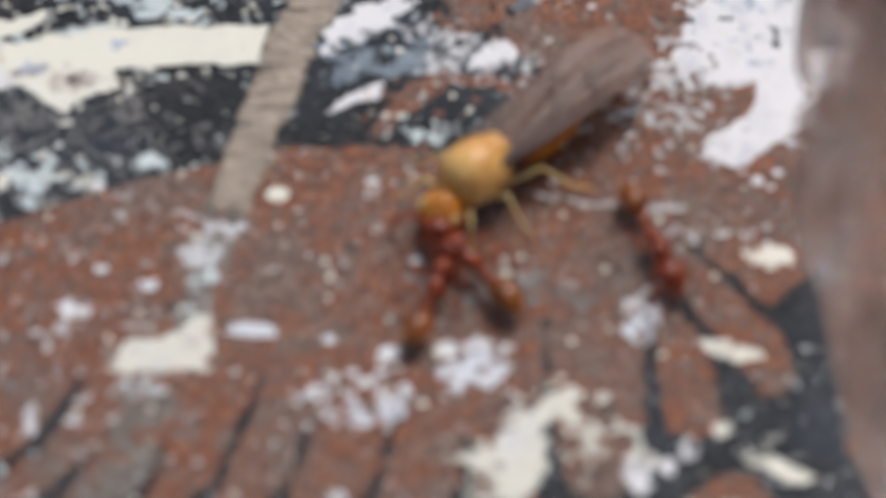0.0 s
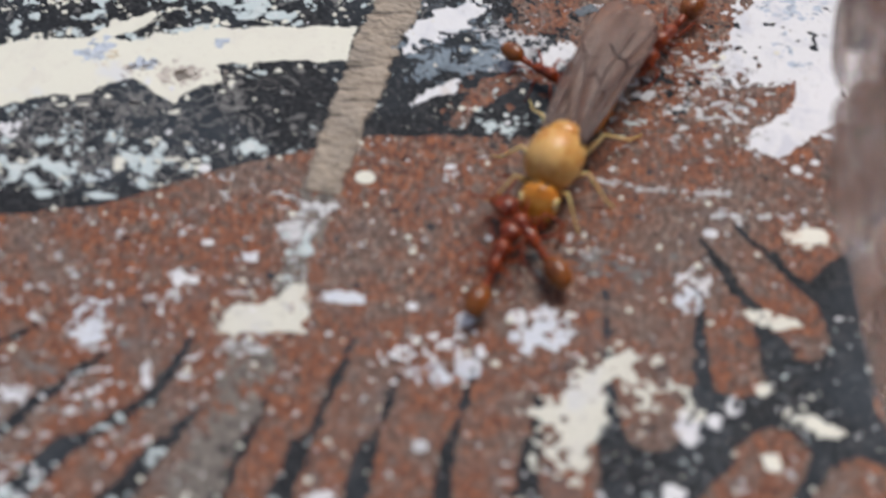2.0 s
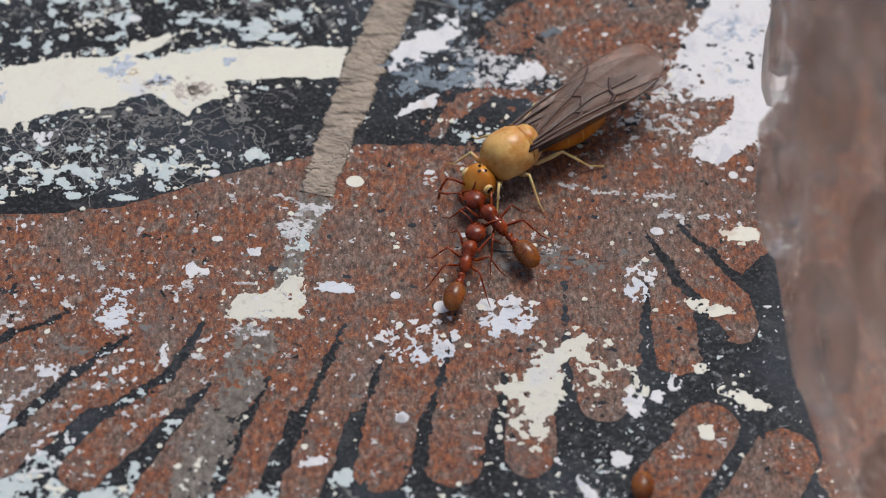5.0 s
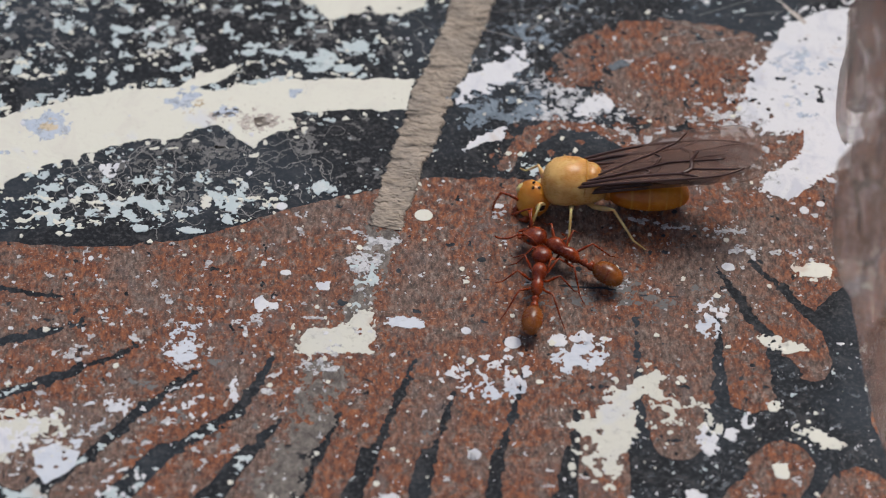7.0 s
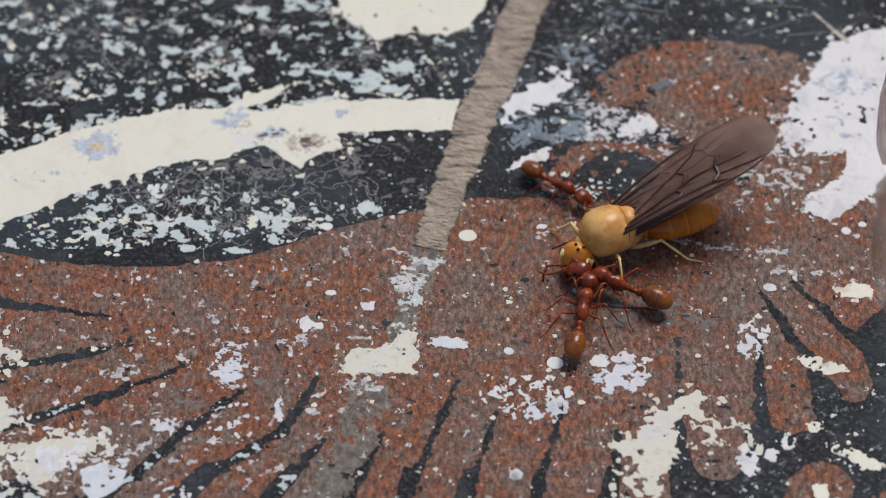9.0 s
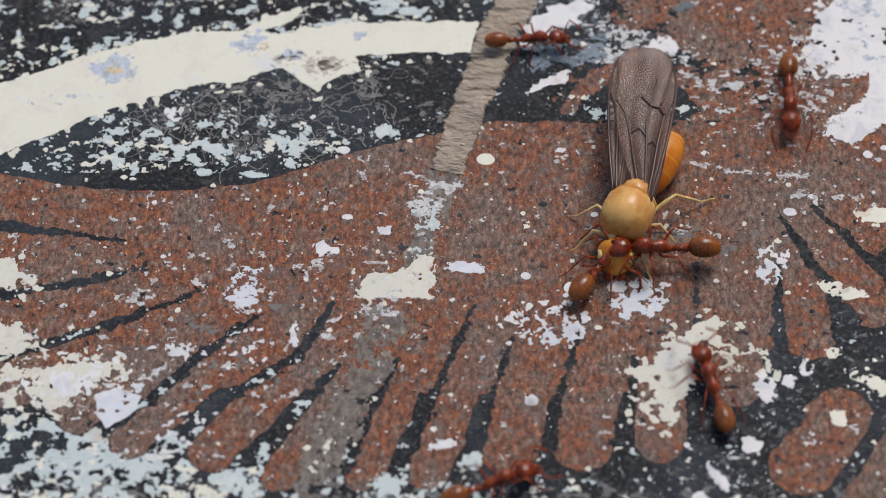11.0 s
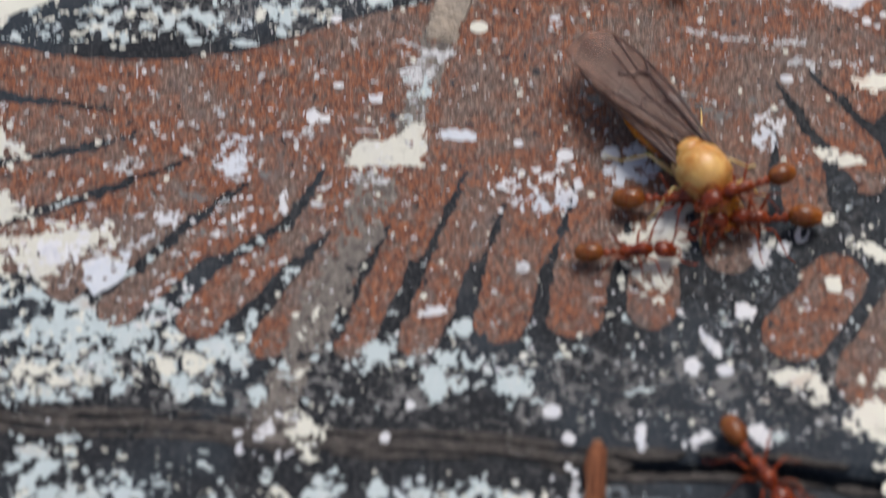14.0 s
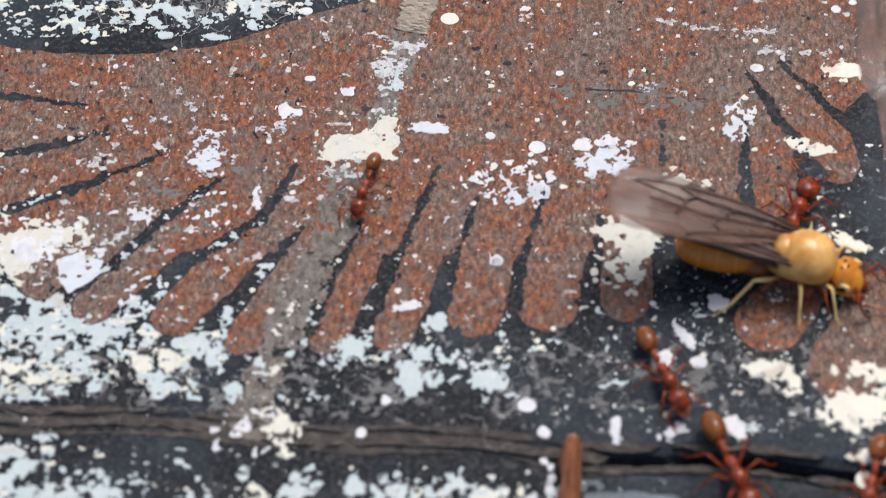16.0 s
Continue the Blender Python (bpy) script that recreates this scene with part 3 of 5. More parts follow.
# name, centre, half-lengths, turn, paint, raggedness, lace: splashes and flakes that stand out
SPLATS = [
    ("paint_drop", 0.88, 0.59, 0.32, 0.26, 0, CREAM, .05, 0),
    ("paint_drop", 3.84, -4.97, 0.28, 0.25, 0, WHITE, .1, 0),
    ("paint_drop", -15.01, 9.66, 0.20, 0.17, 0, WHITE, .1, 0),
    ("paint_drop", -7.28, 8.44, 0.22, 0.17, 0, WHITE, .1, 0),
    ("paint_drop", -4.11, 1, 0.18, 0.17, 0, WHITE, .1, 0),
    ("paint_drop", 2.25, -4.46, 0.16, 0.15, 0, WHITE, .2, 0),
    ("paint_drop", 11.43, -1.73, 0.22, 0.17, 0, WHITE, .15, 0),
    ("paint_drop", 14.33, 0.79, 0.16, 0.17, 0, WHITE, .1, 0),
    ("paint_drop", 14.94, 1.1, 0.14, 0.12, 0, WHITE, .1, 0),
    ("paint_drop", -9.07, 9.49, 0.14, 0.12, 0, WHITE, .1, 0),
    ("paint_drop", 2.41, -9.59, 0.18, 0.17, 0, WHITE, .2, 0),
    ("paint_drop", 4.66, -1.85, 0.12, 0.10, 0, WHITE, .2, 0),
    ("paint_flake", -2.54, -2.5, 0.26, 0.22, 10, WHITE, .4, 0),
    ("paint_flake", -4.78, -3.33, 0.24, 0.25, 0, WHITE, .6, 0),
    ("paint_flake", -4.29, -3.38, 0.20, 0.17, 0, WHITE, .2, 0),
    ("paint_flake", -3.93, -1.95, 0.18, 0.12, 0, WHITE, .2, 0),
    ("paint_flake", 3.54, 1, 0.18, 0.12, 0, WHITE, .3, 0),
    ("paint_flake", 14.45, -1.85, 0.63, 0.39, 0, CREAM, .35, 0),
    ("paint_flake", 12.71, -4.97, 0.39, 0.25, -20, CREAM, .5, 0),
    ("paint_flake", 13.37, -5.25, 0.43, 0.25, 10, CREAM, .4, 0),
    ("paint_flake", 10.77, -3.57, 0.39, 0.34, 30, WHITE, .6, .3),
    ("paint_flake", 10.63, -4.3, 0.43, 0.34, 50, LILAC, .7, .4),
    ("paint_flake", 0.21, -4.1, 0.71, 0.22, -4, LILAC, .3, 0),
    ("paint_flake", -1.17, -1.85, 0.39, 0.54, 0, CYAN, .8, .5),
    ("paint_flake", -1.49, -2.96, 0.32, 0.44, 0, CYAN, .9, .7),
    ("paint_flake", -5.59, -6.83, 0.14, 0.49, 8, WHITE, .5, 0),
    ("paint_flake", 1.94, -6.43, 0.55, 0.64, 60, WHITE, .9, .6),
    ("paint_flake", 3.08, -6.9, 0.71, 0.39, 0, LILAC, .8, .5),
    ("paint_flake", 3.96, -6.08, 0.43, 0.64, 0, WHITE, .8, .5),
    ("paint_flake", 2.62, -5.84, 0.59, 0.25, 0, WHITE, .8, .4),
    ("paint_flake", 6.1, -5.61, 0.71, 0.49, 10, LILAC, .5, .1),
    ("paint_flake", 6.62, -4.77, 0.55, 0.22, 0, WHITE, .7, .3),
    ("paint_flake", 5.35, -4.89, 0.28, 0.20, 0, WHITE, .6, .2),
    ("paint_flake", 10.22, -8.89, 0.28, 0.49, 0, WHITE, .7, .2),
    ("paint_flake", 11.59, -8.21, 0.28, 0.22, 30, WHITE, .5, 0),
    ("paint_flake", 10.98, -8.8, 0.24, 0.20, 0, WHITE, .5, 0),
    ("paint_flake", 13.9, -8.89, 0.67, 0.30, -25, CREAM, .5, 0),
    ("paint_flake", 12.47, -10.2, 0.28, 0.30, 0, CREAM, .4, 0),
    ("paint_flake", 12.5, -7.59, 0.24, 0.20, 0, CREAM, .5, 0),
    ("paint_flake", 13.8, 4.6, 0.32, 0.22, 0, WHITE, .6, .2),
    ("paint_flake", -9.11, 8.02, 0.71, 0.22, -6, CREAM, .9, .4),
    ("paint_flake", -8.3, 8.58, 0.59, 0.22, 20, CREAM, .9, .4),
    ("paint_flake", -2.61, 8.02, 0.32, 0.34, 60, CYAN, .7, .2),
    ("paint_flake", -1.97, 7.52, 0.47, 0.20, 0, CYAN, .6, .1),
    ("paint_flake", -1.46, 8.58, 0.39, 0.30, 30, CYAN, .7, .2),
    ("paint_flake", -5.55, 8.3, 0.32, 0.15, -10, CYAN, .6, .1),
    ("paint_flake", -4.71, 8.36, 0.39, 0.12, -10, CYAN, .6, .1),
    ("paint_flake", -3.02, 7.52, 0.39, 0.20, 0, CYAN, .6, .1),
    ("paint_flake", -10.26, 2.87, 0.37, 0.35, 30, WHITE, .8, .3),
    ("paint_flake", -8.79, 2.03, 0.51, 0.24, -20, CYAN, .9, .4),
    ("paint_flake", -6.98, 2.35, 0.23, 0.24, 0, CYAN, .8, .3),
    ("paint_flake", -5.44, 1.7, 0.20, 0.32, 0, CYAN, .6, .1),
    ("paint_flake", -3.93, 2.09, 0.45, 0.28, 0, WHITE, .8, .3),
    ("paint_flake", -2.71, 1.88, 0.40, 0.24, 20, CYAN, .7, .2),
    ("paint_flake", -7.28, -0.1, 0.37, 0.14, 0, CYAN, .5, .1),
    ("paint_flake", -6, 0.41, 0.14, 0.22, 40, CYAN, .5, .1),
    ("paint_flake", -11.49, 0.16, 0.17, 0.24, 0, CYAN, .6, .1),
    ("paint_flake", -9.08, 0.03, 0.23, 0.14, 0, CYAN, .6, .1),
    ("paint_drop", 3.36, -15.07, 0.30, 0.27, 0, WHITE, .15, 0),
    ("paint_drop", -1.9, -16.03, 0.16, 0.20, 0, WHITE, .15, 0),
    ("paint_drop", 3.88, -16.06, 0.20, 0.20, 0, WHITE, .2, 0),
    ("paint_drop", 2.45, -9.54, 0.20, 0.20, 0, WHITE, .2, 0),
    ("paint_drop", 13.85, -17.88, 0.30, 0.30, 0, CREAM, .1, 0),
    ("paint_drop", 8.88, -13.52, 0.24, 0.20, 0, WHITE, .2, 0),
    ("paint_drop", -1.12, -14.82, 0.18, 0.17, 0, WHITE, .2, 0),
    ("paint_flake", 6.14, -16.07, 0.16, 0.49, 0, WHITE, .5, 0),
    ("paint_flake", 7.96, -16.08, 0.28, 0.39, -50, WHITE, .6, .1),
    ("paint_flake", 7.88, -13.41, 0.22, 0.34, 0, WHITE, .4, 0),
    ("paint_flake", 9.6, -11.29, 0.33, 0.32, 0, WHITE, .4, 0),
    ("paint_flake", 8.49, -12.51, 0.20, 0.49, 25, WHITE, .5, 0),
    ("paint_flake", 9.92, -15.95, 0.24, 0.44, 30, WHITE, .5, 0),
    ("paint_flake", 11.01, -13.79, 0.55, 0.30, 0, CREAM, .6, .1),
    ("paint_flake", 11.76, -14.17, 0.35, 0.49, 0, CREAM, .6, .1),
    ("paint_flake", 14.32, -13.91, 0.87, 0.30, -5, CREAM, .6, .1),
    ("paint_flake", 14.03, -15.36, 0.98, 0.64, 0, CREAM, .7, .1),
    ("paint_flake", 13.55, -15.87, 0.28, 0.59, 0, CREAM, .5, 0),
    ("paint_flake", 14.17, -17.05, 0.63, 0.22, 0, CREAM, .4, 0),
    ("paint_flake", 0.47, -11.96, 0.35, 0.30, 0, CYAN, .4, 0),
    ("paint_flake", -0.54, -11.27, 0.47, 0.15, 5, WHITE, .6, .1),
    ("paint_flake", -2.15, -12.86, 0.59, 0.39, 30, CYAN, .7, .2),
    ("paint_flake", -0.15, -13.19, 1.02, 0.30, 0, CYAN, .8, .2),
    ("paint_flake", -0.41, -13.93, 0.32, 0.64, 0, CYAN, .6, .1),
    ("paint_flake", 0.49, -14.04, 0.35, 0.25, 0, CYAN, .5, .1),
    ("paint_flake", 2.11, -14.15, 0.47, 0.34, 0, CYAN, .6, .1),
    ("paint_flake", -4.31, -15.81, 0.47, 0.74, 20, CREAM, .8, .2),
    ("paint_flake", -5.37, -16.07, 0.79, 0.54, 0, WHITE, 1.1, .7),
    ("paint_flake", -12.76, -8.88, 1.18, 0.84, 20, WHITE, .9, .5),
    ("paint_flake", -12.5, -11.95, 1.08, 0.59, 0, CYAN, 1, .5),
    ("paint_flake", -12.72, -13.65, 1.18, 0.64, 0, CREAM, .9, .4),
    ("paint_flake", -11.12, -13.23, 0.71, 0.49, 0, CYAN, .9, .4),
    ("paint_flake", -8.57, -13.36, 0.98, 0.39, 5, CREAM, .8, .3),
    ("paint_flake", -8.43, -14.2, 0.47, 0.34, 0, CYAN, .7, .2),
    ("paint_flake", -6.96, -12.94, 0.71, 0.59, 10, CYAN, .8, .3),
    ("paint_flake", -9.75, -11.96, 0.55, 0.54, 40, CYAN, .9, .4),
    ("paint_flake", -9.27, -11, 0.39, 0.74, -40, WHITE, .9, .4),
    ("paint_flake", -6.07, -14.42, 0.24, 0.34, 0, CYAN, .5, 0),
    ("paint_flake", -13.01, -14.48, 0.79, 0.39, 0, CYAN, .9, .4),
    ("paint_flake", -9.68, -7.45, 0.51, 0.25, 10, WHITE, .9, .6),
    ("paint_flake", -9.01, -7.68, 0.55, 0.25, 0, WHITE, 1, .6),
    ("paint_flake", -7.24, -7.47, 0.59, 0.49, 30, WHITE, 1.1, .7),
]
FRONT_SPLATS = [
    ("paint_flake", -7.8, -20.34, 0.98, 0.79, 0, WHITE, .3, 0),
    ("paint_drop", -4.15, -20.36, 0.47, 0.42, 0, CREAM, .3, 0),
    ("paint_flake", -12.42, -17.16, 0.98, 0.98, 0, CYAN, 1, .5),
    ("paint_flake", -11.6, -18.56, 1.18, 0.74, 30, CYAN, 1, .5),
    ("paint_flake", -9.51, -18.17, 0.98, 0.59, 0, CYAN, 1, .6),
    ("paint_flake", -11.8, -20.33, 0.98, 0.74, 0, CYAN, 1, .5),
    ("paint_flake", -0.88, -18.31, 0.43, 0.64, 0, CYAN, .7, .2),
    ("paint_flake", 0.7, -18.32, 0.71, 0.59, 0, CYAN, .8, .3),
    ("paint_flake", 2.1, -18.43, 0.71, 0.49, 0, CREAM, 1, .5),
    ("paint_flake", -2.96, -19.39, 0.59, 0.39, 0, CREAM, 1, .5),
    ("paint_flake", 0.02, -20.38, 0.39, 0.64, 40, CYAN, .8, .3),
    ("paint_flake", 3.85, -18.24, 0.39, 0.74, 0, WHITE, 1, .5),
    ("paint_flake", -2.75, -20.56, 0.59, 0.34, 0, CYAN, .8, .3),
    ("paint_flake", -1.75, -19, 0.59, 0.34, 20, CYAN, .9, .4),
    ("paint_flake", -5.1, -18.39, 0.59, 0.34, 0, CREAM, 1, .5),
    ("paint_flake", 5.05, -19.82, 0.28, 0.64, 0, CREAM, .7, .3),
]


def splat(k, name, cx, cy, rx, ry, turn, mat, jag, lace, parent):
    r = max(rx, ry) * 1.35 + 0.25
    lace = lace + 0.36 if jag >= 0.79 else lace + 0.10 if jag >= 0.5 else lace
    low = min(rx, ry)
    jag = jag if name == "paint_drop" and rx > 0.27 else jag + 0.12 if name == "paint_drop" else jag + 0.25

    def f(x, y):
        d = 1 - np.hypot(*(np.array([(x - cx) * math.cos(radians(turn)) + (y - cy) * math.sin(radians(turn)), (y - cy) * math.cos(radians(turn)) - (x - cx) * math.sin(radians(turn))]) / np.array([rx, ry]).reshape(2, *([1] * np.ndim(x)))))
        g = d + jag * 1.5 * fbm(x, y, max(0.34, low * 0.95), 5, 100 + k, 0.8)
        g = np.minimum(g, 0.45 - 0.75 * lace - 1.1 * fbm(x, y, 0.45, 4, 300 + k, 0.7)) if lace else g
        return np.maximum(g, np.minimum(d + 0.6 * jag, 0.6 * (fbm(x, y, 0.24, 3, 500 + k) - 0.33))) if jag > 0.3 else g

    me = sheet(name, (cx - r, cy - r, cx + r, cy + r), min(0.05, low / 5), f, {"paint_flake": 0.028, "paint_stain": 0.031}.get(name, 0.036), 0.05, mat, 0.002)
    if me.polygons:
        part(name, me, mat, parent)


for k, row in enumerate(SPLATS):
    splat(k, *row, floor_back)
for k, row in enumerate(FRONT_SPLATS):
    splat(k + 500, *row, floor_front)


# ---- countless small chips of paint ----
def share(p):
    """The height of the noise that the given share of the surface exceeds."""
    return 0.27 * np.interp(p, [0.0, 0.005, 0.02, 0.05, 0.1, 0.2, 0.3, 0.45, 0.6, 1.0], [4.0, 2.57, 2.05, 1.645, 1.28, 0.84, 0.52, 0.13, -0.25, -3])


def glow(x, y, cx, cy, rx, ry, p):
    return p * np.exp(-(((x - cx) / rx) ** 2) - ((y - cy) / ry) ** 2)


def over_wing(x, y):
    return np.maximum(wing_field(x, y), disc_field(x, y))


def band_edge(x):
    return np.interp(x, [p[0] for p in BODY[:9]], [p[1] for p in BODY[:9]])


def upper_share(x, y, seed):
    left = 1 / (1 + np.exp((x - 1.0) / 0.5))
    band = inside(x, y, BAND)
    under_band = y < np.interp(x, [-18, -14, -10, -6, -2, 1], [0.5, 2.6, 4.4, 5.2, 6.0, 6.2])
    above = 0.20 + glow(x, y, -13, 7.5, 5, 3, 0.08) - glow(x, y, -6, 9.6, 9, 1.2, 0.06)
    below = 0.07 + glow(x, y, -7, band_edge(-7) + 1.4, 9, 1.3, 0.17) + glow(x, y, -12.5, 1.2, 4, 1.6, 0.16) - glow(x, y, -3.5, 3.6, 3.5, 1.2, 0.07)
    p = left * np.where(under_band, below, above) + 0.05 * (1 - left)
    return np.maximum(p, 0.0) * (0.7 + 0.3 * np.clip(fbm(x, y, 3.0, 2, 9 + seed) * 3 + 1, 0, 1.6)) * (band < 0)


def lower_share(x, y, seed):
    return 0.05 + glow(x, y, -9.0, -8.0, 6, 3.5, 0.09) + glow(x, y, -13.5, -11.5, 6.0, 3.0, 0.28) + glow(x, y, -8, -13, 5.0, 1.6, 0.15) + glow(x, y, 1, -13, 5, 1.2, 0.10) + glow(x, y, 7, -14, 8, 2.0, 0.035)


def front_share(x, y, seed):
    return 0.04 + glow(x, y, -13, -18.5, 6.5, 3.0, 0.22) + glow(x, y, -1, -19, 7, 2.0, 0.18)


def chip_layer(name, box, share_fn, mat, seed, size, z, parent, label, on_wing=False, keep=None):
    def f(x, y):
        w = over_wing(x, y)
        g = fbm(x * 0.8, y, size, 5, seed, 0.72) - share(share_fn(x, y, seed))
        if on_wing is not None:
            g = np.minimum(g, (w if on_wing else -w) - 0.05)
        return np.minimum(g, keep(x, y)) if keep is not None else g

    return tagged(part(name, sheet(name, box, 0.046, f, z, 0.06, mat), mat, parent, label), kind="stuff")


behind = lambda x, y: y - joint(x) - 0.9
before = lambda x, y: joint(x) - 0.9 - y
chip_layer("paint_chips", (-19, 0, 19, 15.5), lambda x, y, s: 1.0 * upper_share(x, y, s), CYAN, 211, 0.36, 0.018, floor_back, "countless pale blue-white chips of old paint")
chip_layer("paint_chips", (-19, 0, 19, 15.5), lambda x, y, s: 0.45 * upper_share(x, y, s), CREAM, 227, 0.34, 0.020, floor_back, "countless small cream chips of old paint")
chip_layer("paint_chips", (-18, -17.5, 18, -3), lower_share, CYAN, 233, 0.42, 0.018, floor_back, "countless pale blue-white chips of old paint", keep=behind)
chip_layer("paint_chips", (-18, -17.5, 18, -3), lambda x, y, s: 0.4 * lower_share(x, y, s), CREAM, 239, 0.38, 0.020, floor_back, "countless small cream chips of old paint", keep=behind)
chip_layer("paint_chips", (1, -17, 17, -5), lambda x, y, s: 0.045 + glow(x, y, 9, -14, 5, 2, 0.03), WHITE, 245, 0.24, 0.021, floor_back, "countless small white chips of old paint", keep=behind)
chip_layer("paint_chips", (-18, -25, 18, -15), front_share, CYAN, 241, 0.55, 0.018, floor_front, "countless pale blue-white chips of old paint", keep=before)
chip_layer("paint_chips", (-18, -25, 18, -15), lambda x, y, s: 0.5 * front_share(x, y, s), CREAM, 251, 0.55, 0.020, floor_front, "countless small cream chips of old paint", keep=before)
chip_layer("paint_specks", (-18.5, -14, 18.5, 9), lambda x, y, s: 0.045 + glow(x, y, -9, -6, 7, 4.5, 0.10) + glow(x, y, 10, 0, 5, 3, 0.02) + glow(x, y, 11, 4.6, 3.0, 1.8, 0.10), CHALK, 257, 0.30, 0.024, floor_back, "countless white specks on the brown paint", on_wing=True)
chip_layer("bare_specks", (-18.5, -14, 18.5, 14), lambda x, y, s: 0.03 + glow(x, y, 8, -3.2, 5, 0.7, 0.07) + glow(x, y, -7, -8, 5, 3, 0.05), DUST, 263, 0.3, 0.017, floor_back, "grey dust and bare spots on the brown paint", on_wing=True)


def speckles(count, seed):
    """Round splashes of paint, a tenth to a third of a millimetre wide, over the boards."""
    rnd, bm = random.Random(seed), bmesh.new()
    for _ in range(count):
        x, y = rnd.uniform(-17, 17), rnd.uniform(-15.5, 14)
        r = 0.035 + 0.10 * rnd.random() ** 3
        ring = [bm.verts.new(((x + r * rnd.uniform(0.45, 1.25) * math.cos(a)) * MM, (y + r * rnd.uniform(0.45, 1.25) * math.sin(a)) * MM, 0.038 * MM)) for a in np.linspace(0, 2 * math.pi, 9)[:-1]]
        low = [bm.verts.new((v.co.x, v.co.y, 0)) for v in ring]
        bm.faces.new(ring)
        for k in range(8):
            bm.faces.new((low[k], low[(k + 1) % 8], ring[(k + 1) % 8], ring[k]))
    return bm


tagged(part("paint_speckles", speckles(420, 5), CREAM, floor_back, "fine cream splashes of paint"), kind="stuff")
tagged(part("paint_speckles", speckles(300, 6), WHITE, floor_back, "fine white splashes of paint"), kind="stuff")


def hairlines(count, box, seed, step, turn, width, straight=False, floor=None):
    """Wandering hair-thin cracks and scratches as flat ribbons."""
    rnd, bm = random.Random(seed), bmesh.new()
    for _ in range(count):
        x, y, a = rnd.uniform(box[0], box[2]), rnd.uniform(box[1], box[3]), rnd.uniform(-0.5, 0.5) + rnd.choice((0, math.pi))
        w, last = width * rnd.uniform(0.5, 1.4), None
        for k in range(rnd.randint(6, 26)):
            if floor is not None and y < floor(x) + 0.1:
                break
            nx, ny = -math.sin(a) * w, math.cos(a) * w
            z = (0.0145 + 0.002 * rnd.random()) * MM
            pair = [bm.verts.new(((x + s * nx) * MM, (y + s * ny) * MM, z)) for s in (-1, 1)]
            if last:
                bm.faces.new((last[0], pair[0], pair[1], last[1]))
            last = pair
            a += 0.0 if straight else rnd.uniform(-turn, turn)
            x, y = x + step * math.cos(a), y + step * math.sin(a)
    return bm


HAIR = plain("pale_grey_hairline", (0.235, 0.228, 0.222), 0.9)
tagged(part("hairline_cracks", hairlines(105, (-12, 0.2, -2.2, 4.4), 3, 0.12, 0.9, 0.012, floor=band_edge), HAIR, floor_back, "web of pale grey hairline cracks"), kind="stuff")
tagged(part("hairline_cracks", hairlines(40, (-16, 6, 12, 13), 4, 0.1, 0.8, 0.016, floor=band_edge), HAIR, floor_back, "web of pale grey hairline cracks"), kind="stuff")
tagged(part("hairline_cracks", hairlines(34, (-15, -15.8, 12, -12.8), 7, 0.12, 0.9, 0.008), HAIR, floor_back, "web of pale grey hairline cracks"), kind="stuff")
tagged(part("scratches", hairlines(14, (4, 8.5, 16, 13), 9, 0.14, 0.1, 0.014, True), HAIR, floor_back, "fine pale scratches"), kind="stuff")


def long_scratch(a, b, w, mat, seed):
    f = lambda x, y: np.minimum(stroke(x, y, [a, b], [w * 0.4, w]) + 0.10 * fbm(x, y, 0.3, 4, seed, 0.75), 0.35 * fbm(x, y, 0.5, 3, seed + 7) + 0.06)
    box = (min(a[0], b[0]) - 0.3, min(a[1], b[1]) - 0.3, max(a[0], b[0]) + 0.3, max(a[1], b[1]) + 0.3)
    part("scratch", sheet("scratch", box, 0.05, f, 0.030, 0.04, mat), mat, floor_back)


for pair, w in (([(14.01, 11.39), (15.2, 9.86)], 0.10), ([(12.87, 10), (12.18, 8.64)], 0.03), ([(-5.48, -6.56), (-5.82, -7.54)], 0.06)):
    long_scratch(pair[0], pair[1], w, BLUSH, 400)

# worn brown wood along the joint
WORN = streaked_wood("worn_brown_wood", (0.030, 0.027, 0.026), (0.090, 0.078, 0.070), (0.21, 0.185, 0.165), (0.6, 1.3))
for side, plk, far in ((1, floor_back, 0.30), (-1, floor_front, 0.18)):
    fld = lambda x, y, side=side, far=far: 0.30 * far - np.abs(side * (y - joint(x)) - 0.42) + 0.34 * fbm(x * 0.4, y, 0.8, 5, 70 + side, 0.75) + 0.0 * x
    part("worn_edge", sheet("worn_edge", (-18, -19.5, 18, -13.5), 0.07, fld, 0.02, 0.22, WORN, 0.02), WORN, plk, "worn brown edge of bare wood")

chip_layer("paint_chips", (1, 5, 19, 14.5), lambda x, y, s: 0.08 + glow(x, y, 5, 9, 4, 3.5, 0.25), MIST, 271, 0.15, 0.010, floor_back, "slate-blue mottling and painted-in sky sheen on the black paint")
# lower right: denser mottling paints in the sky's bluish sheen on the lacquer
chip_layer("paint_chips", (-18, -17, 18, -5), lambda x, y, s: 0.06 + glow(x, y, 12.5, -7.5, 4.0, 4.5, 0.12) + glow(x, y, 9.5, -12.5, 5.5, 2.5, 0.14), MIST, 277, 0.13, 0.010, floor_back, "slate-blue mottling and painted-in sky sheen on the black paint", keep=behind)


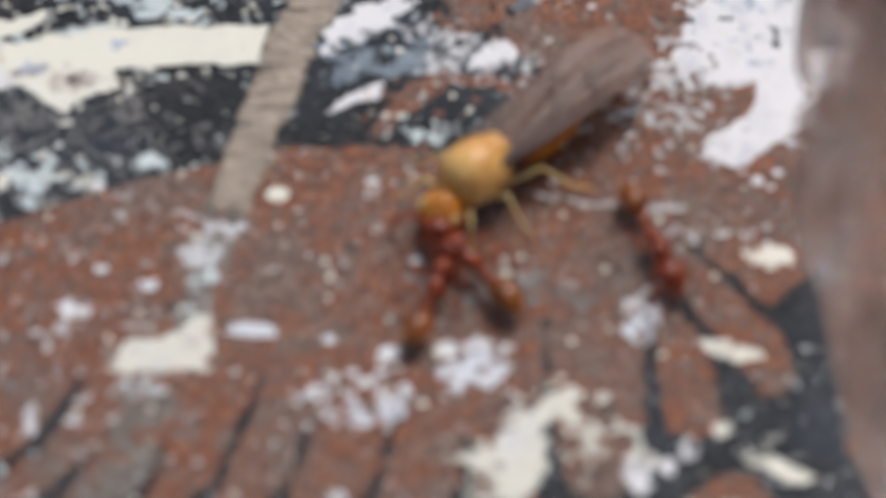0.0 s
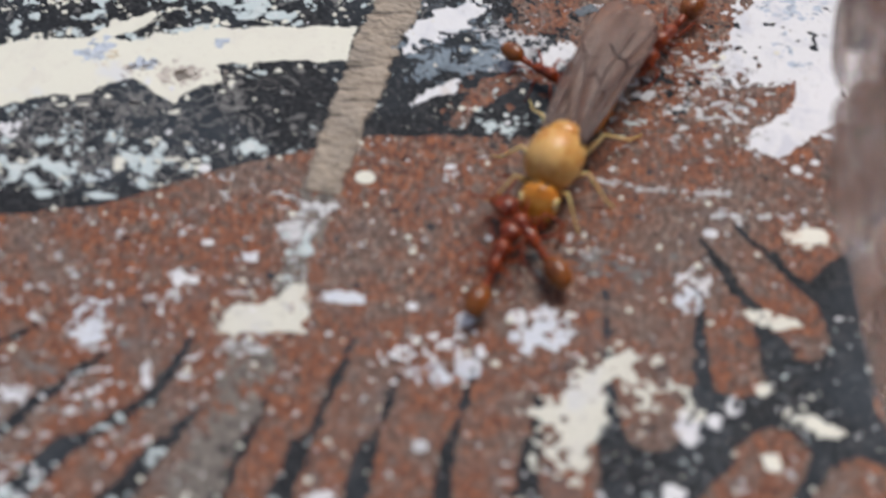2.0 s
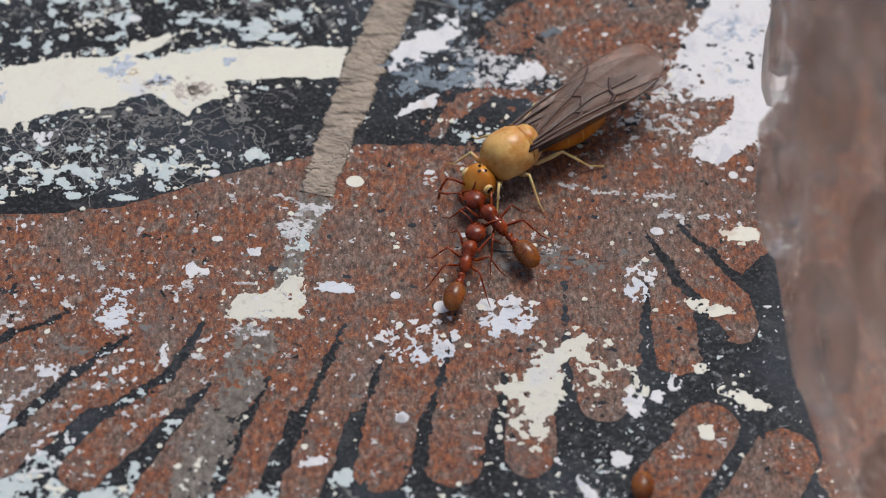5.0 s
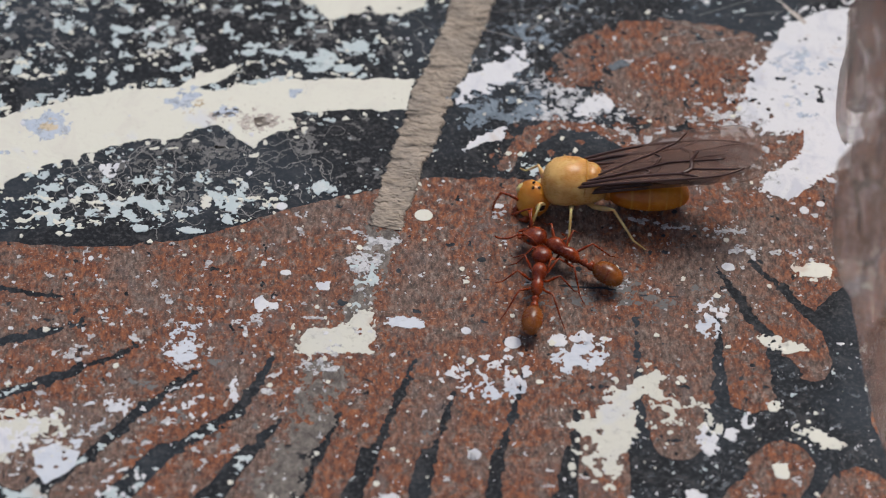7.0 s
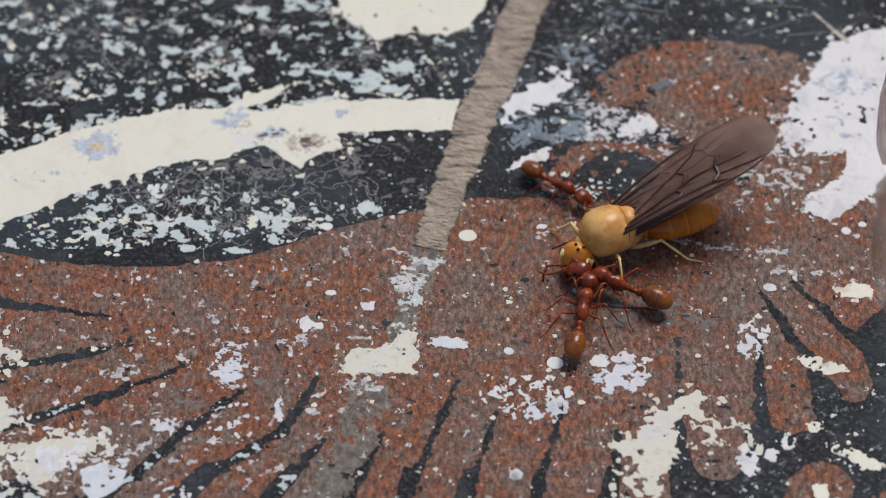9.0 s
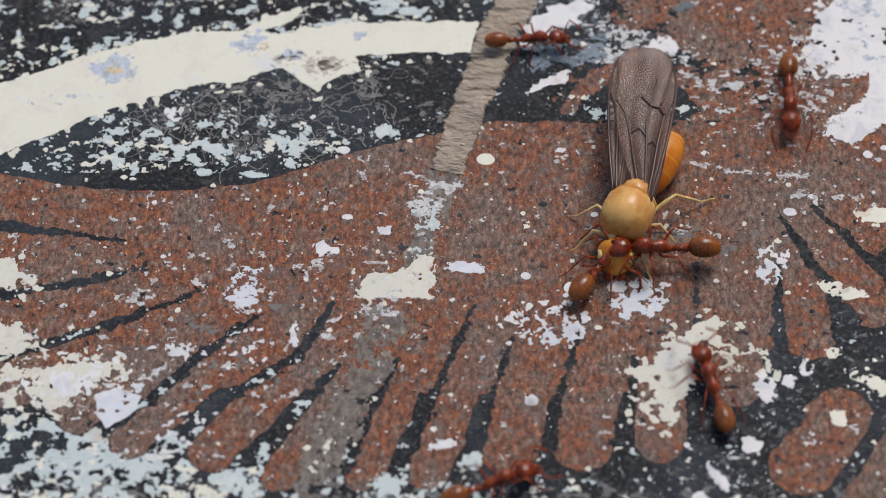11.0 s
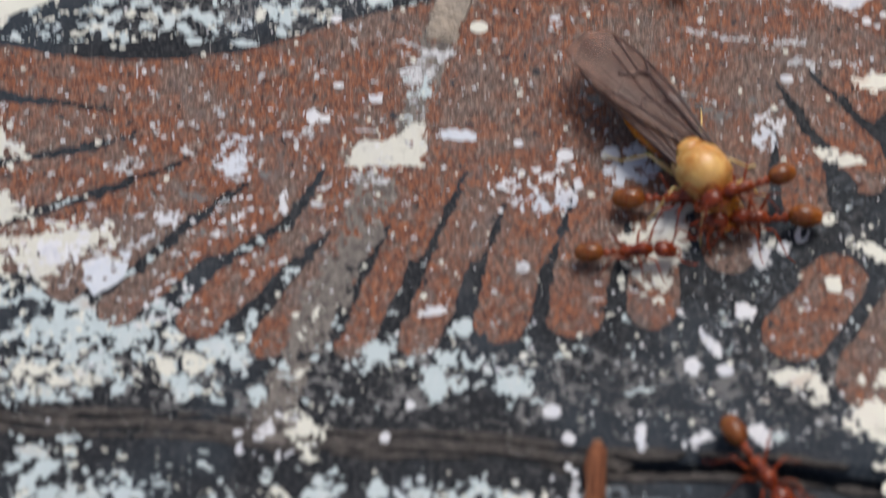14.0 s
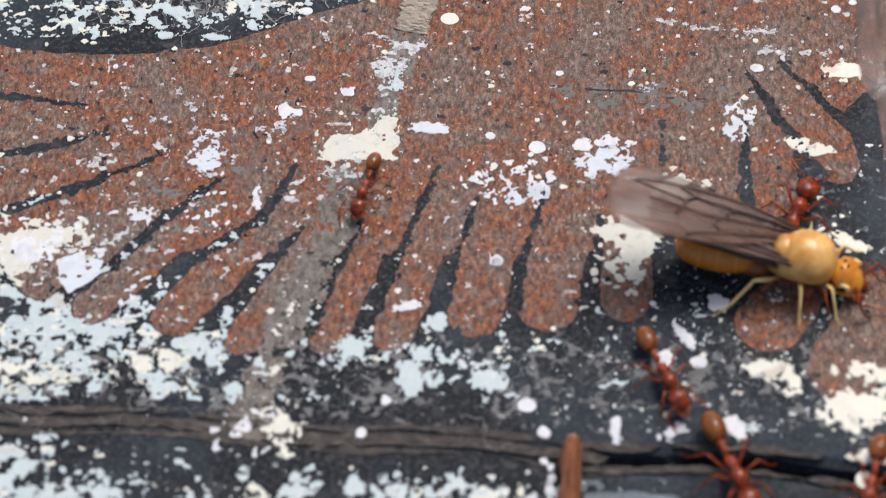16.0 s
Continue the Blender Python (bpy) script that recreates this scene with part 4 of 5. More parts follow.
def dusting(name, outline, cover, soft, mat, seed, grain=0.16, z=0.027, label=""):
    """Paint rubbed so thin that it lies only in grains, denser towards the middle of the outline."""
    xs, ys = [p[0] for p in outline], [p[1] for p in outline]

    def f(x, y):
        d = inside(x + 0.25 * fbm(x, y, 0.7, 3, seed + 3), y + 0.2 * fbm(x, y, 0.7, 3, seed + 5), outline)
        return fbm(x * 0.8, y, grain, 4, seed, 0.75) + 0.35 * fbm(x, y, 4 * grain, 3, seed + 9) - share(cover / (1 + np.exp(-(d - 0.3 * soft) / (0.35 * soft))))

    box = (min(xs) - soft, min(ys) - soft, max(xs) + soft, max(ys) + soft)
    return tagged(part(name, sheet(name, box, 0.032, f, z, 0.05, mat), mat, floor_back, label), kind="stuff")


def oval(cx, cy, rx, ry, turn=0.0):
    c, s = math.cos(radians(turn)), math.sin(radians(turn))
    return [(cx + rx * c * math.cos(a) - ry * s * math.sin(a), cy + rx * s * math.cos(a) + ry * c * math.sin(a)) for a in np.linspace(0, 2 * math.pi, 15)[:-1]]


dusting("paint_smear", [(1.9, 6.0), (3.65, 6.4), (5.32, 6.5), (5.7, 5.2), (4.13, 4.5), (2.2, 4.5)], 0.75, 0.6, STEEL, 301, 0.3, 0.022, "rubbed blue-grey paint")
dusting("paint_smear", [(2.3, 7.6), (4.4, 9.6), (5.8, 9.4), (5.2, 7.6), (3.6, 6.8)], 0.35, 0.8, STEEL, 303, 0.3, 0.022, "rubbed blue-grey paint")
dusting("paint_smear", [(2.1, 6.95), (3.69, 7.8), (4.55, 8.6), (5.15, 8.75), (5.05, 7.98), (4.19, 7.0), (3.03, 6.22), (2.2, 6.1)], 0.93, 0.35, WHITE, 305, 0.45, 0.027, "smear of chalky white paint")
dusting("paint_smear", [(4.91, 6.9), (6.15, 6.6), (7.3, 6.4), (8.5, 5.2), (8.8, 3.9), (7.53, 4.55), (5.07, 4.95)], 0.72, 0.8, CHALK, 307, 0.17, 0.026, "pale dusting of rubbed white paint")
dusting("paint_smear", [(6.15, 5.45), (7.39, 6.2), (7.9, 6.0), (7.6, 5.5), (6.53, 5.24)], 0.93, 0.2, WHITE, 309, 0.4, 0.030, "smear of chalky white paint")
dusting("paint_smear", [(2.15, 3.6), (2.68, 4.15), (3.62, 4.75), (3.96, 4.62), (3.71, 4.15), (2.99, 3.8), (2.37, 3.2)], 0.95, 0.18, WHITE, 311, 0.45, 0.030, "smear of chalky white paint")
dusting("paint_smear", [(8.5, 3.3), (9.6, 4.9), (12.65, 6.6), (13.4, 4.9), (13.6, 3.2), (12.5, 2.1), (10.47, 1.9)], 0.36, 0.8, CHALK, 313, 0.20, 0.026, "pale dusting of rubbed white paint")
dusting("paint_smear", [(3.6, 2.3), (3.9, 3.3), (5.0, 3.2), (9.4, 3.2), (10.0, 2.5)], 0.30, 0.5, CYAN, 315, 0.24, 0.027, "pale blue specks of rubbed paint")
dusting("paint_smear", [(10.5, 0.9), (14.2, 1.0), (15.6, 0.4), (12.0, -0.1)], 0.16, 0.5, CHALK, 317, 0.28, 0.026, "pale dusting of rubbed white paint")
dusting("paint_smear", [(8.1, 0.52), (10.2, 0.22), (12.6, -0.06), (12.6, -0.36), (10.0, 0.02), (8.1, 0.30)], 0.50, 0.14, CHALK, 345, 0.22, 0.029, "fine white scratch through the paint")
dusting("paint_smear", [(10.9, -0.82), (13.0, -0.95), (15.4, -1.10), (15.4, -1.55), (13.0, -1.30), (11.0, -1.15)], 0.42, 0.2, CHALK, 347, 0.22, 0.029, "fine white scratch through the paint")
dusting("grey_dust", [(-15, -12.4), (14, -12.4), (14, -16.4), (0, -15.6), (-15, -14.8)], 0.26, 0.6, DUST, 349, 0.24, 0.009, "grey dust rubbed into the black paint")
dusting("grey_dust", [(-8.2, 4.3), (-6.4, 4.6), (-5.6, 3.7), (-6.8, 3.0), (-8.2, 3.2)], 0.50, 0.4, DUST, 351, 0.30, 0.009, "grey dust rubbed into the black paint")
dusting("grey_dust", [(-12, 2.4), (-8, 4.0), (-1, 5.2), (0, 2.4), (-6, 0.8), (-12, 0.2)], 0.17, 0.5, DUST, 353, 0.22, 0.009, "grey dust rubbed into the black paint")
dusting("grey_dust", [(-18, 6.0), (-8, 8.0), (0, 8.0), (3, 13.5), (-18, 13.5)], 0.15, 0.6, DUST, 355, 0.26, 0.009, "grey dust rubbed into the black paint")
dusting("paint_smear", oval(-7.34, -5.01, 0.75, 0.8), 0.62, 0.4, LILAC, 319, 0.2, 0.027, "star of pale lilac dust")
dusting("paint_smear", [(-1.79, -0.15), (0.35, -0.17), (-0.02, -0.93), (-0.76, -1.54), (-1.19, -2.73), (-2.12, -2.6), (-1.6, -1.28)], 0.62, 0.4, CHALK, 341, 0.3, 0.027, "grey-white paint left on the rubbed wood")
dusting("paint_smear", [(-3.45, -5.3), (-2.0, -5.3), (-2.05, -6.3), (-3.3, -6.25)], 0.42, 0.3, CHALK, 343, 0.18, 0.027, "grey-blue paint left on the rubbed wood")
dusting("paint_smear", oval(7.98, 7.61, 0.62, 0.46), 0.8, 0.25, SLATE, 321, 0.3, 0.026, "dark spot worn into the brown paint")
dusting("paint_smear", [(4.0, -2.2), (7.5, -2.3), (11.0, -2.9), (10.8, -3.9), (7.0, -3.5), (4.4, -3.2)], 0.45, 0.8, DUST, 323, 0.22, 0.019, "grey wear across the brown paint")
dusting("paint_smear", [(5.0, 11.5), (6.5, 9.8), (9.5, 10.8), (13.5, 10.0), (14.0, 12.5), (8.0, 13.0)], 0.14, 0.6, STEEL, 325, 0.24, 0.019, "rubbed blue-grey paint")
for k, (cx, cy, rx, ry, turn, cover, mat) in enumerate(((-12.65, 4.72, 0.95, 0.62, 20, 0.85, SKY_BLUE), (-12.5, 4.68, 0.42, 0.32, 0, 0.8, OCHRE), (-7.75, 6.0, 0.80, 0.42, 25, 0.7, SKY_BLUE), (-7.3, 5.55, 0.45, 0.22, 25, 0.6, OCHRE), (-5.6, 5.0, 1.3, 0.55, -8, 0.55, BLUSH), (-4.5, 4.9, 0.8, 0.45, 0, 0.5, BLUSH), (-6.35, 5.3, 0.5, 0.3, 10, 0.6, SKY_BLUE), (-3.75, 6.3, 0.42, 0.12, -40, 0.8, SKY_BLUE), (-14.7, 3.3, 0.9, 0.3, 10, 0.5, SKY_BLUE), (15.0, 7.7, 1.2, 0.8, 0, 0.35, SKY_BLUE), (14.7, 5.9, 0.8, 1.0, 0, 0.3, SKY_BLUE))):
    dusting("paint_stain", oval(cx, cy, rx, ry, turn), cover, 0.25, mat, 331 + 2 * k, 0.22, 0.031 if mat is not OCHRE else 0.034)
crack = [(2.9, -2.25), (4.45, -2.37), (5.99, -2.58), (7.15, -2.65), (8.3, -2.95), (10.31, -3.12)]
part("crack", sheet("crack", (0, -5, 12, -1), 0.045, lambda x, y: np.minimum(stroke(x, y + 0.06 * fbm(x, y, 0.5, 3, 91), crack, [0.015, 0.03, 0.03, 0.05, 0.035, 0.02]), 0.5 * fbm(x, y, 0.5, 3, 92) + 0.0), 0.020, 0.05, DARK), DARK, floor_back, "fine dark crack in the paint")
filler = lambda x, y: 0.20 - np.abs(y - joint(x)) + 0.22 * fbm(x * 0.5, y, 0.6, 5, 93, 0.75) - np.maximum(0, x - 5.5) * 0.4
part("joint_dirt", sheet("joint_dirt", (-18, -19.5, 10, -13.5), 0.07, filler, 0.0, 0.4, WORN, 0.03), WORN, floor_back, "packed brown dirt in the joint")
# ---- the glass tumbler standing on the boards ----
def tumbler(axis, radius, height):
    """A moulded drinking glass with a heavy rounded foot and raised scrolls."""
    top = new("drinking_glass")
    top.location = (axis[0] * MM, axis[1] * MM, 0.035 * MM)
    tagged(top, "clear moulded drinking glass with raised scrolls on the planks", "drinking glass")
    outer = [(0, 0.6), (radius * 0.70, 0.5), (radius * 0.86, 0.0), (radius * 0.945, 0.25), (radius * 0.985, 1.4), (radius, 3.2)]
    outer += [(radius * (1 - 0.012 * math.sin(z * 0.30) + 0.0007 * z), z) for z in np.arange(4.2, height, 0.9)]
    outer += [(radius * (1 + 0.0007 * height) - 0.5, height + 0.6)]
    inner = [(r - 2.6, z) for r, z in outer[::-1] if z > 9] + [(radius * 0.85, 8.2), (radius * 0.55, 7.2), (0, 6.8)]
    bm, n, rings = bmesh.new(), 200, []
    for k, (r, z) in enumerate(outer + inner):
        out = k < len(outer)
        ring = []
        for i in range(n):
            a = 2 * math.pi * i / n
            lift = 0.0
            if out and z > 2.5:
                u, v = a * radius, z
                lift = 0.32 * math.sin(u * 0.55 + 1.4 * math.sin(v * 0.35)) * math.sin(v * 0.42 + 0.8 * math.sin(u * 0.3)) + 0.18 * math.sin(u * 1.9 + v)
                lift *= min(1, (z - 2.5) / 4)
            ring.append(bm.verts.new(((r + lift) * math.cos(a) * MM, (r + lift) * math.sin(a) * MM, z * MM)) if r else None)
        rings.append(ring if r else [bm.verts.new((0, 0, z * MM))])
    for a, b in zip(rings, rings[1:]):
        for i in range(n):
            j = (i + 1) % n
            q = [a[i % len(a)], a[j % len(a)], b[j % len(b)], b[i % len(b)]]
            bm.faces.new(list(dict.fromkeys(q)))
    bmesh.ops.recalc_face_normals(bm, faces=bm.faces[:])
    wall = smooth(part("glass_wall", bm, GLASS, top, "clear glass wall with moulded relief"))
    rnd = random.Random(12)
    for row, z in enumerate((7.5, 15.0, 22.5)):
        for i in range(30):
            a0, r = math.radians(12 * i + 6 * (row % 2)), radius + 0.25
            ring = []
            for k in range(15):
                u = 2 * math.pi * k / 14 * 0.86
                du, dv = 1.5 * math.cos(u) * (1 + 0.25 * k / 14), 2.3 * math.sin(u)
                a = a0 + du / r
                ring.append((r * math.cos(a), r * math.sin(a), z + dv))
            smooth(part("raised_scroll", tube(ring, [0.40 + 0.35 * math.sin(math.pi * k / 14) for k in range(15)], 6), GLASS, wall))
    rim = [((radius * 1.06 - 1.6) * math.cos(a), (radius * 1.06 - 1.6) * math.sin(a), height + 0.9) for a in np.linspace(0, 2 * math.pi, 61)]
    smooth(part("rim", tube(rim, [1.15] * 61, 8), GLASS, top, "rounded glass rim"))
    foot = [(radius * 0.80 * math.cos(a), radius * 0.80 * math.sin(a), 0.35) for a in np.linspace(0, 2 * math.pi, 61)]
    smooth(part("foot_ring", tube(foot, [0.34] * 61, 8), GLASS, top, "heavy glass foot ring"))
    for ob in top.children_recursive:
        ob.visible_shadow = False
    return top


# ---- insects ----
def lathe_body(spans, squash=1.0, n=20, bend=0.0):
    """A closed shell along x through spans of (x, half width, height of the middle), millimetres; squash: height to width."""
    bm, rings = bmesh.new(), []
    for x, r, z in spans:
        if r <= 0:
            rings.append([bm.verts.new((x * MM, 0, z * MM))])
            continue
        rings.append([bm.verts.new((x * MM, r * math.cos(a) * MM, (z + r * squash * math.sin(a)) * MM)) for a in np.linspace(0, 2 * math.pi, n + 1)[:-1]])
    for a, b in zip(rings, rings[1:]):
        for i in range(n):
            q = [a[i % len(a)], a[(i + 1) % n % len(a)], b[(i + 1) % n % len(b)], b[i % len(b)]]
            q = list(dict.fromkeys(q))
            if len(q) > 2:
                bm.faces.new(q)
    bmesh.ops.recalc_face_normals(bm, faces=bm.faces[:])
    return bm


def egg(x0, x1, r, z0, z1=None, blunt=0.5, n=12, bulge=0.0):
    """Spans of an egg from x0 to x1."""
    z1 = z0 if z1 is None else z1
    out = []
    for t in np.linspace(0, math.pi, n):
        k = (1 - math.cos(t)) / 2
        out.append((x0 + (x1 - x0) * k, r * math.sin(t) ** 0.8 * (1 + (blunt - 0.5) * (k - 0.5) * 2) if 0 < t < math.pi else 0, z0 + (z1 - z0) * k + bulge * math.sin(t)))
    out[0], out[-1] = (x0, 0, z0), (x1, 0, z1)
    return out


def tube(pts, radii, n=8):
    """A jointed limb through the points."""
    bm, rings = bmesh.new(), []
    P = [Vector(p) for p in pts]
    for k, (p, r) in enumerate(zip(P, radii)):
        d = (P[min(k + 1, len(P) - 1)] - P[max(k - 1, 0)]).normalized()
        u = d.cross(Vector((0.13, 0.21, 1.0))).normalized()
        v = d.cross(u)
        rings.append([bm.verts.new((p + r * (math.cos(a) * u + math.sin(a) * v)) * MM) for a in np.linspace(0, 2 * math.pi, n + 1)[:-1]])
    for a, b in zip(rings, rings[1:]):
        for i in range(n):
            bm.faces.new((a[i], a[(i + 1) % n], b[(i + 1) % n], b[i]))
    bm.faces.new(rings[0][::-1])
    bm.faces.new(rings[-1])
    bmesh.ops.recalc_face_normals(bm, faces=bm.faces[:])
    return bm


def ball(c, r, sx=1, sy=1, sz=1):
    bm = bmesh.new()
    bmesh.ops.create_uvsphere(bm, u_segments=14, v_segments=9, radius=r * MM)
    for v in bm.verts:
        v.co = Vector((v.co.x * sx + c[0] * MM, v.co.y * sy + c[1] * MM, v.co.z * sz + c[2] * MM))
    return bm


RED = body_shell("red_brown_shell", (0.115, 0.014, 0.003), (0.29, 0.050, 0.010), 0.24, 0.25, 1.6)
AMBER = body_shell("amber_brown_shell", (0.085, 0.020, 0.004), (0.25, 0.078, 0.014), 0.22, 0.35, 1.2)
YELLOW = body_shell("honey_yellow_shell", (0.48, 0.205, 0.040), (0.70, 0.43, 0.15), 0.30, 0.3, 1.3)
HONEY = body_shell("amber_gaster_shell", (0.40, 0.100, 0.006), (0.60, 0.215, 0.020), 0.2, 0.2, 0.8)
ORANGE = body_shell("orange_head_shell", (0.46, 0.155, 0.015), (0.70, 0.31, 0.040), 0.2, 0.2, 0.9)
STRAW = body_shell("straw_limb_shell", (0.60, 0.40, 0.14), (0.74, 0.56, 0.26), 0.35, 0.3, 2)
JET = plain("black_eye", (0.012, 0.010, 0.009), 0.15)
VEIN = plain("dark_wing_vein", (0.050, 0.020, 0.015), 0.35)


def limb_points(root, out, fore, reach, top, side, toe=0.45):
    """Hip, knee, ankle and toe of a leg that stands on the boards."""
    x, y, z = root
    s = side
    knee = (x + fore * 0.45, s * (abs(y) + out * 0.45), top)
    ankle = (x + fore * 0.85, s * (abs(y) + out * 0.85), 0.20)
    toe_p = (x + fore * (0.85 + toe * 0.5), s * (abs(y) + out * (0.85 + toe * 0.4)), 0.105)
    hip = (x + fore * 0.10, s * (abs(y) + out * 0.12), z - 0.03)
    return [(x, y, z), hip, knee, ankle, toe_p]


def worker_ant(name="ant"):
    top = new(name)
    tagged(top, "small reddish-brown worker ant with an amber gaster", "ant", "worker ants")
    head = smooth(part("head", lathe_body([(0.72, 0, 0.74), (0.76, 0.14, 0.74), (0.84, 0.29, 0.75), (1.00, 0.38, 0.75), (1.22, 0.40, 0.72), (1.42, 0.36, 0.66), (1.57, 0.26, 0.60), (1.65, 0.12, 0.57), (1.67, 0, 0.56)], 0.74), RED, top, "glossy red-brown head"))
    for s in (-1, 1):
        part("eye", ball((1.22, s * 0.36, 0.80), 0.07, 1.2, 0.6, 1), JET, head)
        smooth(part("mandible", tube([(1.52, s * 0.17, 0.56), (1.68, s * 0.20, 0.52), (1.80, s * 0.11, 0.49), (1.86, s * 0.02, 0.48)], [0.075, 0.07, 0.05, 0.02]), RED, head))
        smooth(part("antenna", tube([(1.48, s * 0.16, 0.76), (1.62, s * 0.45, 0.98), (1.80, s * 0.80, 1.02), (2.05, s * 0.78, 0.80), (2.32, s * 0.66, 0.56), (2.50, s * 0.56, 0.44)], [0.035, 0.035, 0.04, 0.035, 0.045, 0.03]), RED, head))
    smooth(part("thorax", lathe_body([(0.76, 0, 0.70), (0.72, 0.12, 0.70), (0.55, 0.25, 0.76), (0.30, 0.30, 0.82), (0.10, 0.25, 0.78), (-0.05, 0.20, 0.70), (-0.28, 0.24, 0.72), (-0.50, 0.21, 0.66), (-0.64, 0.10, 0.56), (-0.68, 0, 0.55)], 1.05), RED, top, "slender red-brown thorax"))
    smooth(part("petiole", lathe_body([(-0.62, 0.07, 0.54), (-0.74, 0.08, 0.57), (-0.84, 0.15, 0.66), (-0.92, 0.13, 0.62), (-1.00, 0.08, 0.55), (-1.12, 0.17, 0.62), (-1.22, 0.15, 0.60), (-1.30, 0.09, 0.58)], 1.1), RED, top, "knobbed red-brown waist"))
    g = smooth(part("gaster", lathe_body(egg(-2.40, -1.24, 0.40, 0.57, 0.62, 0.54, 14, 0.06), 0.95), AMBER, top, "glossy amber gaster"))
    for x, r in ((-1.58, 0.362), (-1.90, 0.388)):
        smooth(part("gaster_ring", lathe_body([(x - 0.03, r, 0.655), (x, r + 0.02, 0.655), (x + 0.03, r, 0.655)], 0.92), RED, g))
    legs = []
    for s in (-1, 1):
        for x, fore, out in ((0.42, 1.05, 0.95), (0.08, -0.10, 1.35), (-0.22, -1.25, 1.10)):
            pts = limb_points((x, s * 0.17, 0.56), out, fore, 0, 0.98, s)
            pts = [(a - x, b - s * 0.17, c - 0.56) for a, b, c in pts]
            me = bpy.data.meshes.new("leg")
            bm = tube([pts[0], pts[1], tuple((Vector(pts[1]) + Vector(pts[2])) / 2), pts[2], tuple((Vector(pts[2]) * 0.55 + Vector(pts[3]) * 0.45)), pts[3], pts[4]], [0.06, 0.045, 0.055, 0.034, 0.038, 0.022, 0.015], 7)
            bm.to_mesh(me)
            bm.free()
            me.materials.append(RED)
            leg = new("leg", me)
            leg.parent, leg.location = top, (x * MM, s * 0.17 * MM, 0.56 * MM)
            smooth(leg)
            legs.append(leg)
    return top


def wing_at(length, width, fold, u, v):
    """A point of the membrane: u along it from the hinge, v from the leading edge to the trailing one."""
    tip = max(0.0, (u - 0.74) / 0.26)
    w = width * (0.14 + 0.86 * math.sin(min(1.0, u / 0.66) * math.pi / 2) ** 1.15) * math.sqrt(max(0.0, 1 - tip ** 3.2))
    lead = 0.14 * math.sin(u * math.pi) - 0.46 * width * (1 - math.sqrt(max(0.0, 1 - tip ** 2.2)))
    pleat = 0.5 * math.sin(2 * math.pi * (2.0 * v + 0.35 * u))
    z = fold * pleat * min(1, u * 4) * (1 - 0.6 * u) + 0.16 * math.sin(u * 3) - 0.14 * v + 0.05 * math.sin(6 * u + 4 * v)
    return (-u * length, lead - v * w, z)


def wing_mesh(length, width, fold):
    """A membrane along -x with its leading edge at y = 0 and the trailing edge at negative y, with shallow pleats."""
    bm, rows, nu, nv = bmesh.new(), [], 36, 15
    for layer in (0, 1):
        grid = []
        for i in range(nu + 1):
            u = 0.998 * math.sin(i / nu * math.pi / 2)
            pts = [wing_at(length, width, fold, u, j / nv) for j in range(nv + 1)]
            grid.append([bm.verts.new((x * MM, y * MM, (z - layer * 0.02) * MM)) for x, y, z in pts])
        rows.append(grid)
    for layer, grid in enumerate(rows):
        for i in range(nu):
            for j in range(nv):
                q = (grid[i][j], grid[i + 1][j], grid[i + 1][j + 1], grid[i][j + 1])
                bm.faces.new(q if layer else q[::-1])
    a, b = rows
    edge = [(i, 0) for i in range(nu)] + [(nu, j) for j in range(nv)] + [(i, nv) for i in range(nu, 0, -1)] + [(0, j) for j in range(nv, 0, -1)]
    for (i, j), (k, m) in zip(edge, edge[1:] + edge[:1]):
        bm.faces.new((a[i][j], a[k][m], b[k][m], b[i][j]))
    return bm


VEINS = [
    ([(0.0, 0.02), (0.25, 0.0), (0.5, 0.0), (0.70, 0.0), (0.90, 0.02)], 0.040),
    ([(0.02, 0.30), (0.20, 0.20), (0.40, 0.17), (0.56, 0.13), (0.66, 0.03)], 0.048),
    ([(0.02, 0.55), (0.20, 0.42), (0.36, 0.40), (0.50, 0.42), (0.62, 0.38), (0.80, 0.34)], 0.036),
    ([(0.03, 0.85), (0.22, 0.74), (0.40, 0.72), (0.54, 0.80), (0.60, 0.95)], 0.032),
    ([(0.36, 0.18), (0.40, 0.28), (0.37, 0.40)], 0.040),
    ([(0.57, 0.12), (0.62, 0.22), (0.62, 0.38), (0.66, 0.55)], 0.058),
    ([(0.42, 0.41), (0.46, 0.56), (0.42, 0.72)], 0.034),
    ([(0.62, 0.22), (0.76, 0.16), (0.88, 0.06)], 0.030),
]


def add_wing(parent, root, length, width, side, swing, tilt, roll, fold, name):
    bm = wing_mesh(length, width, fold)
    if side < 0:
        for v in bm.verts:
            v.co.y *= -1
        bmesh.ops.reverse_faces(bm, faces=bm.faces[:])
    w = smooth(part(name, bm, WING, parent, "smoky brown translucent wing"))
    w.matrix_basis = pose(root[0] * MM, root[1] * MM, root[2] * MM, roll, tilt, swing)
    for pts, r in VEINS:
        fine = []
        for (a, b), (c, d) in zip(pts, pts[1:]):
            fine += [(a + (c - a) * k / 4, b + (d - b) * k / 4) for k in range(4)]
        fine.append(pts[-1])
        p3 = [wing_at(length, width, fold, u, v) for u, v in fine if name == "forewing" or u < 0.5]
        if len(p3) < 4:
            continue
        p3 = [(x, y * side, z + 0.01) for x, y, z in p3]
        smooth(part("wing_vein", tube(p3, [1.55 * r * (1 - 0.45 * k / len(p3)) for k in range(len(p3))], 6), VEIN, w))
    return w


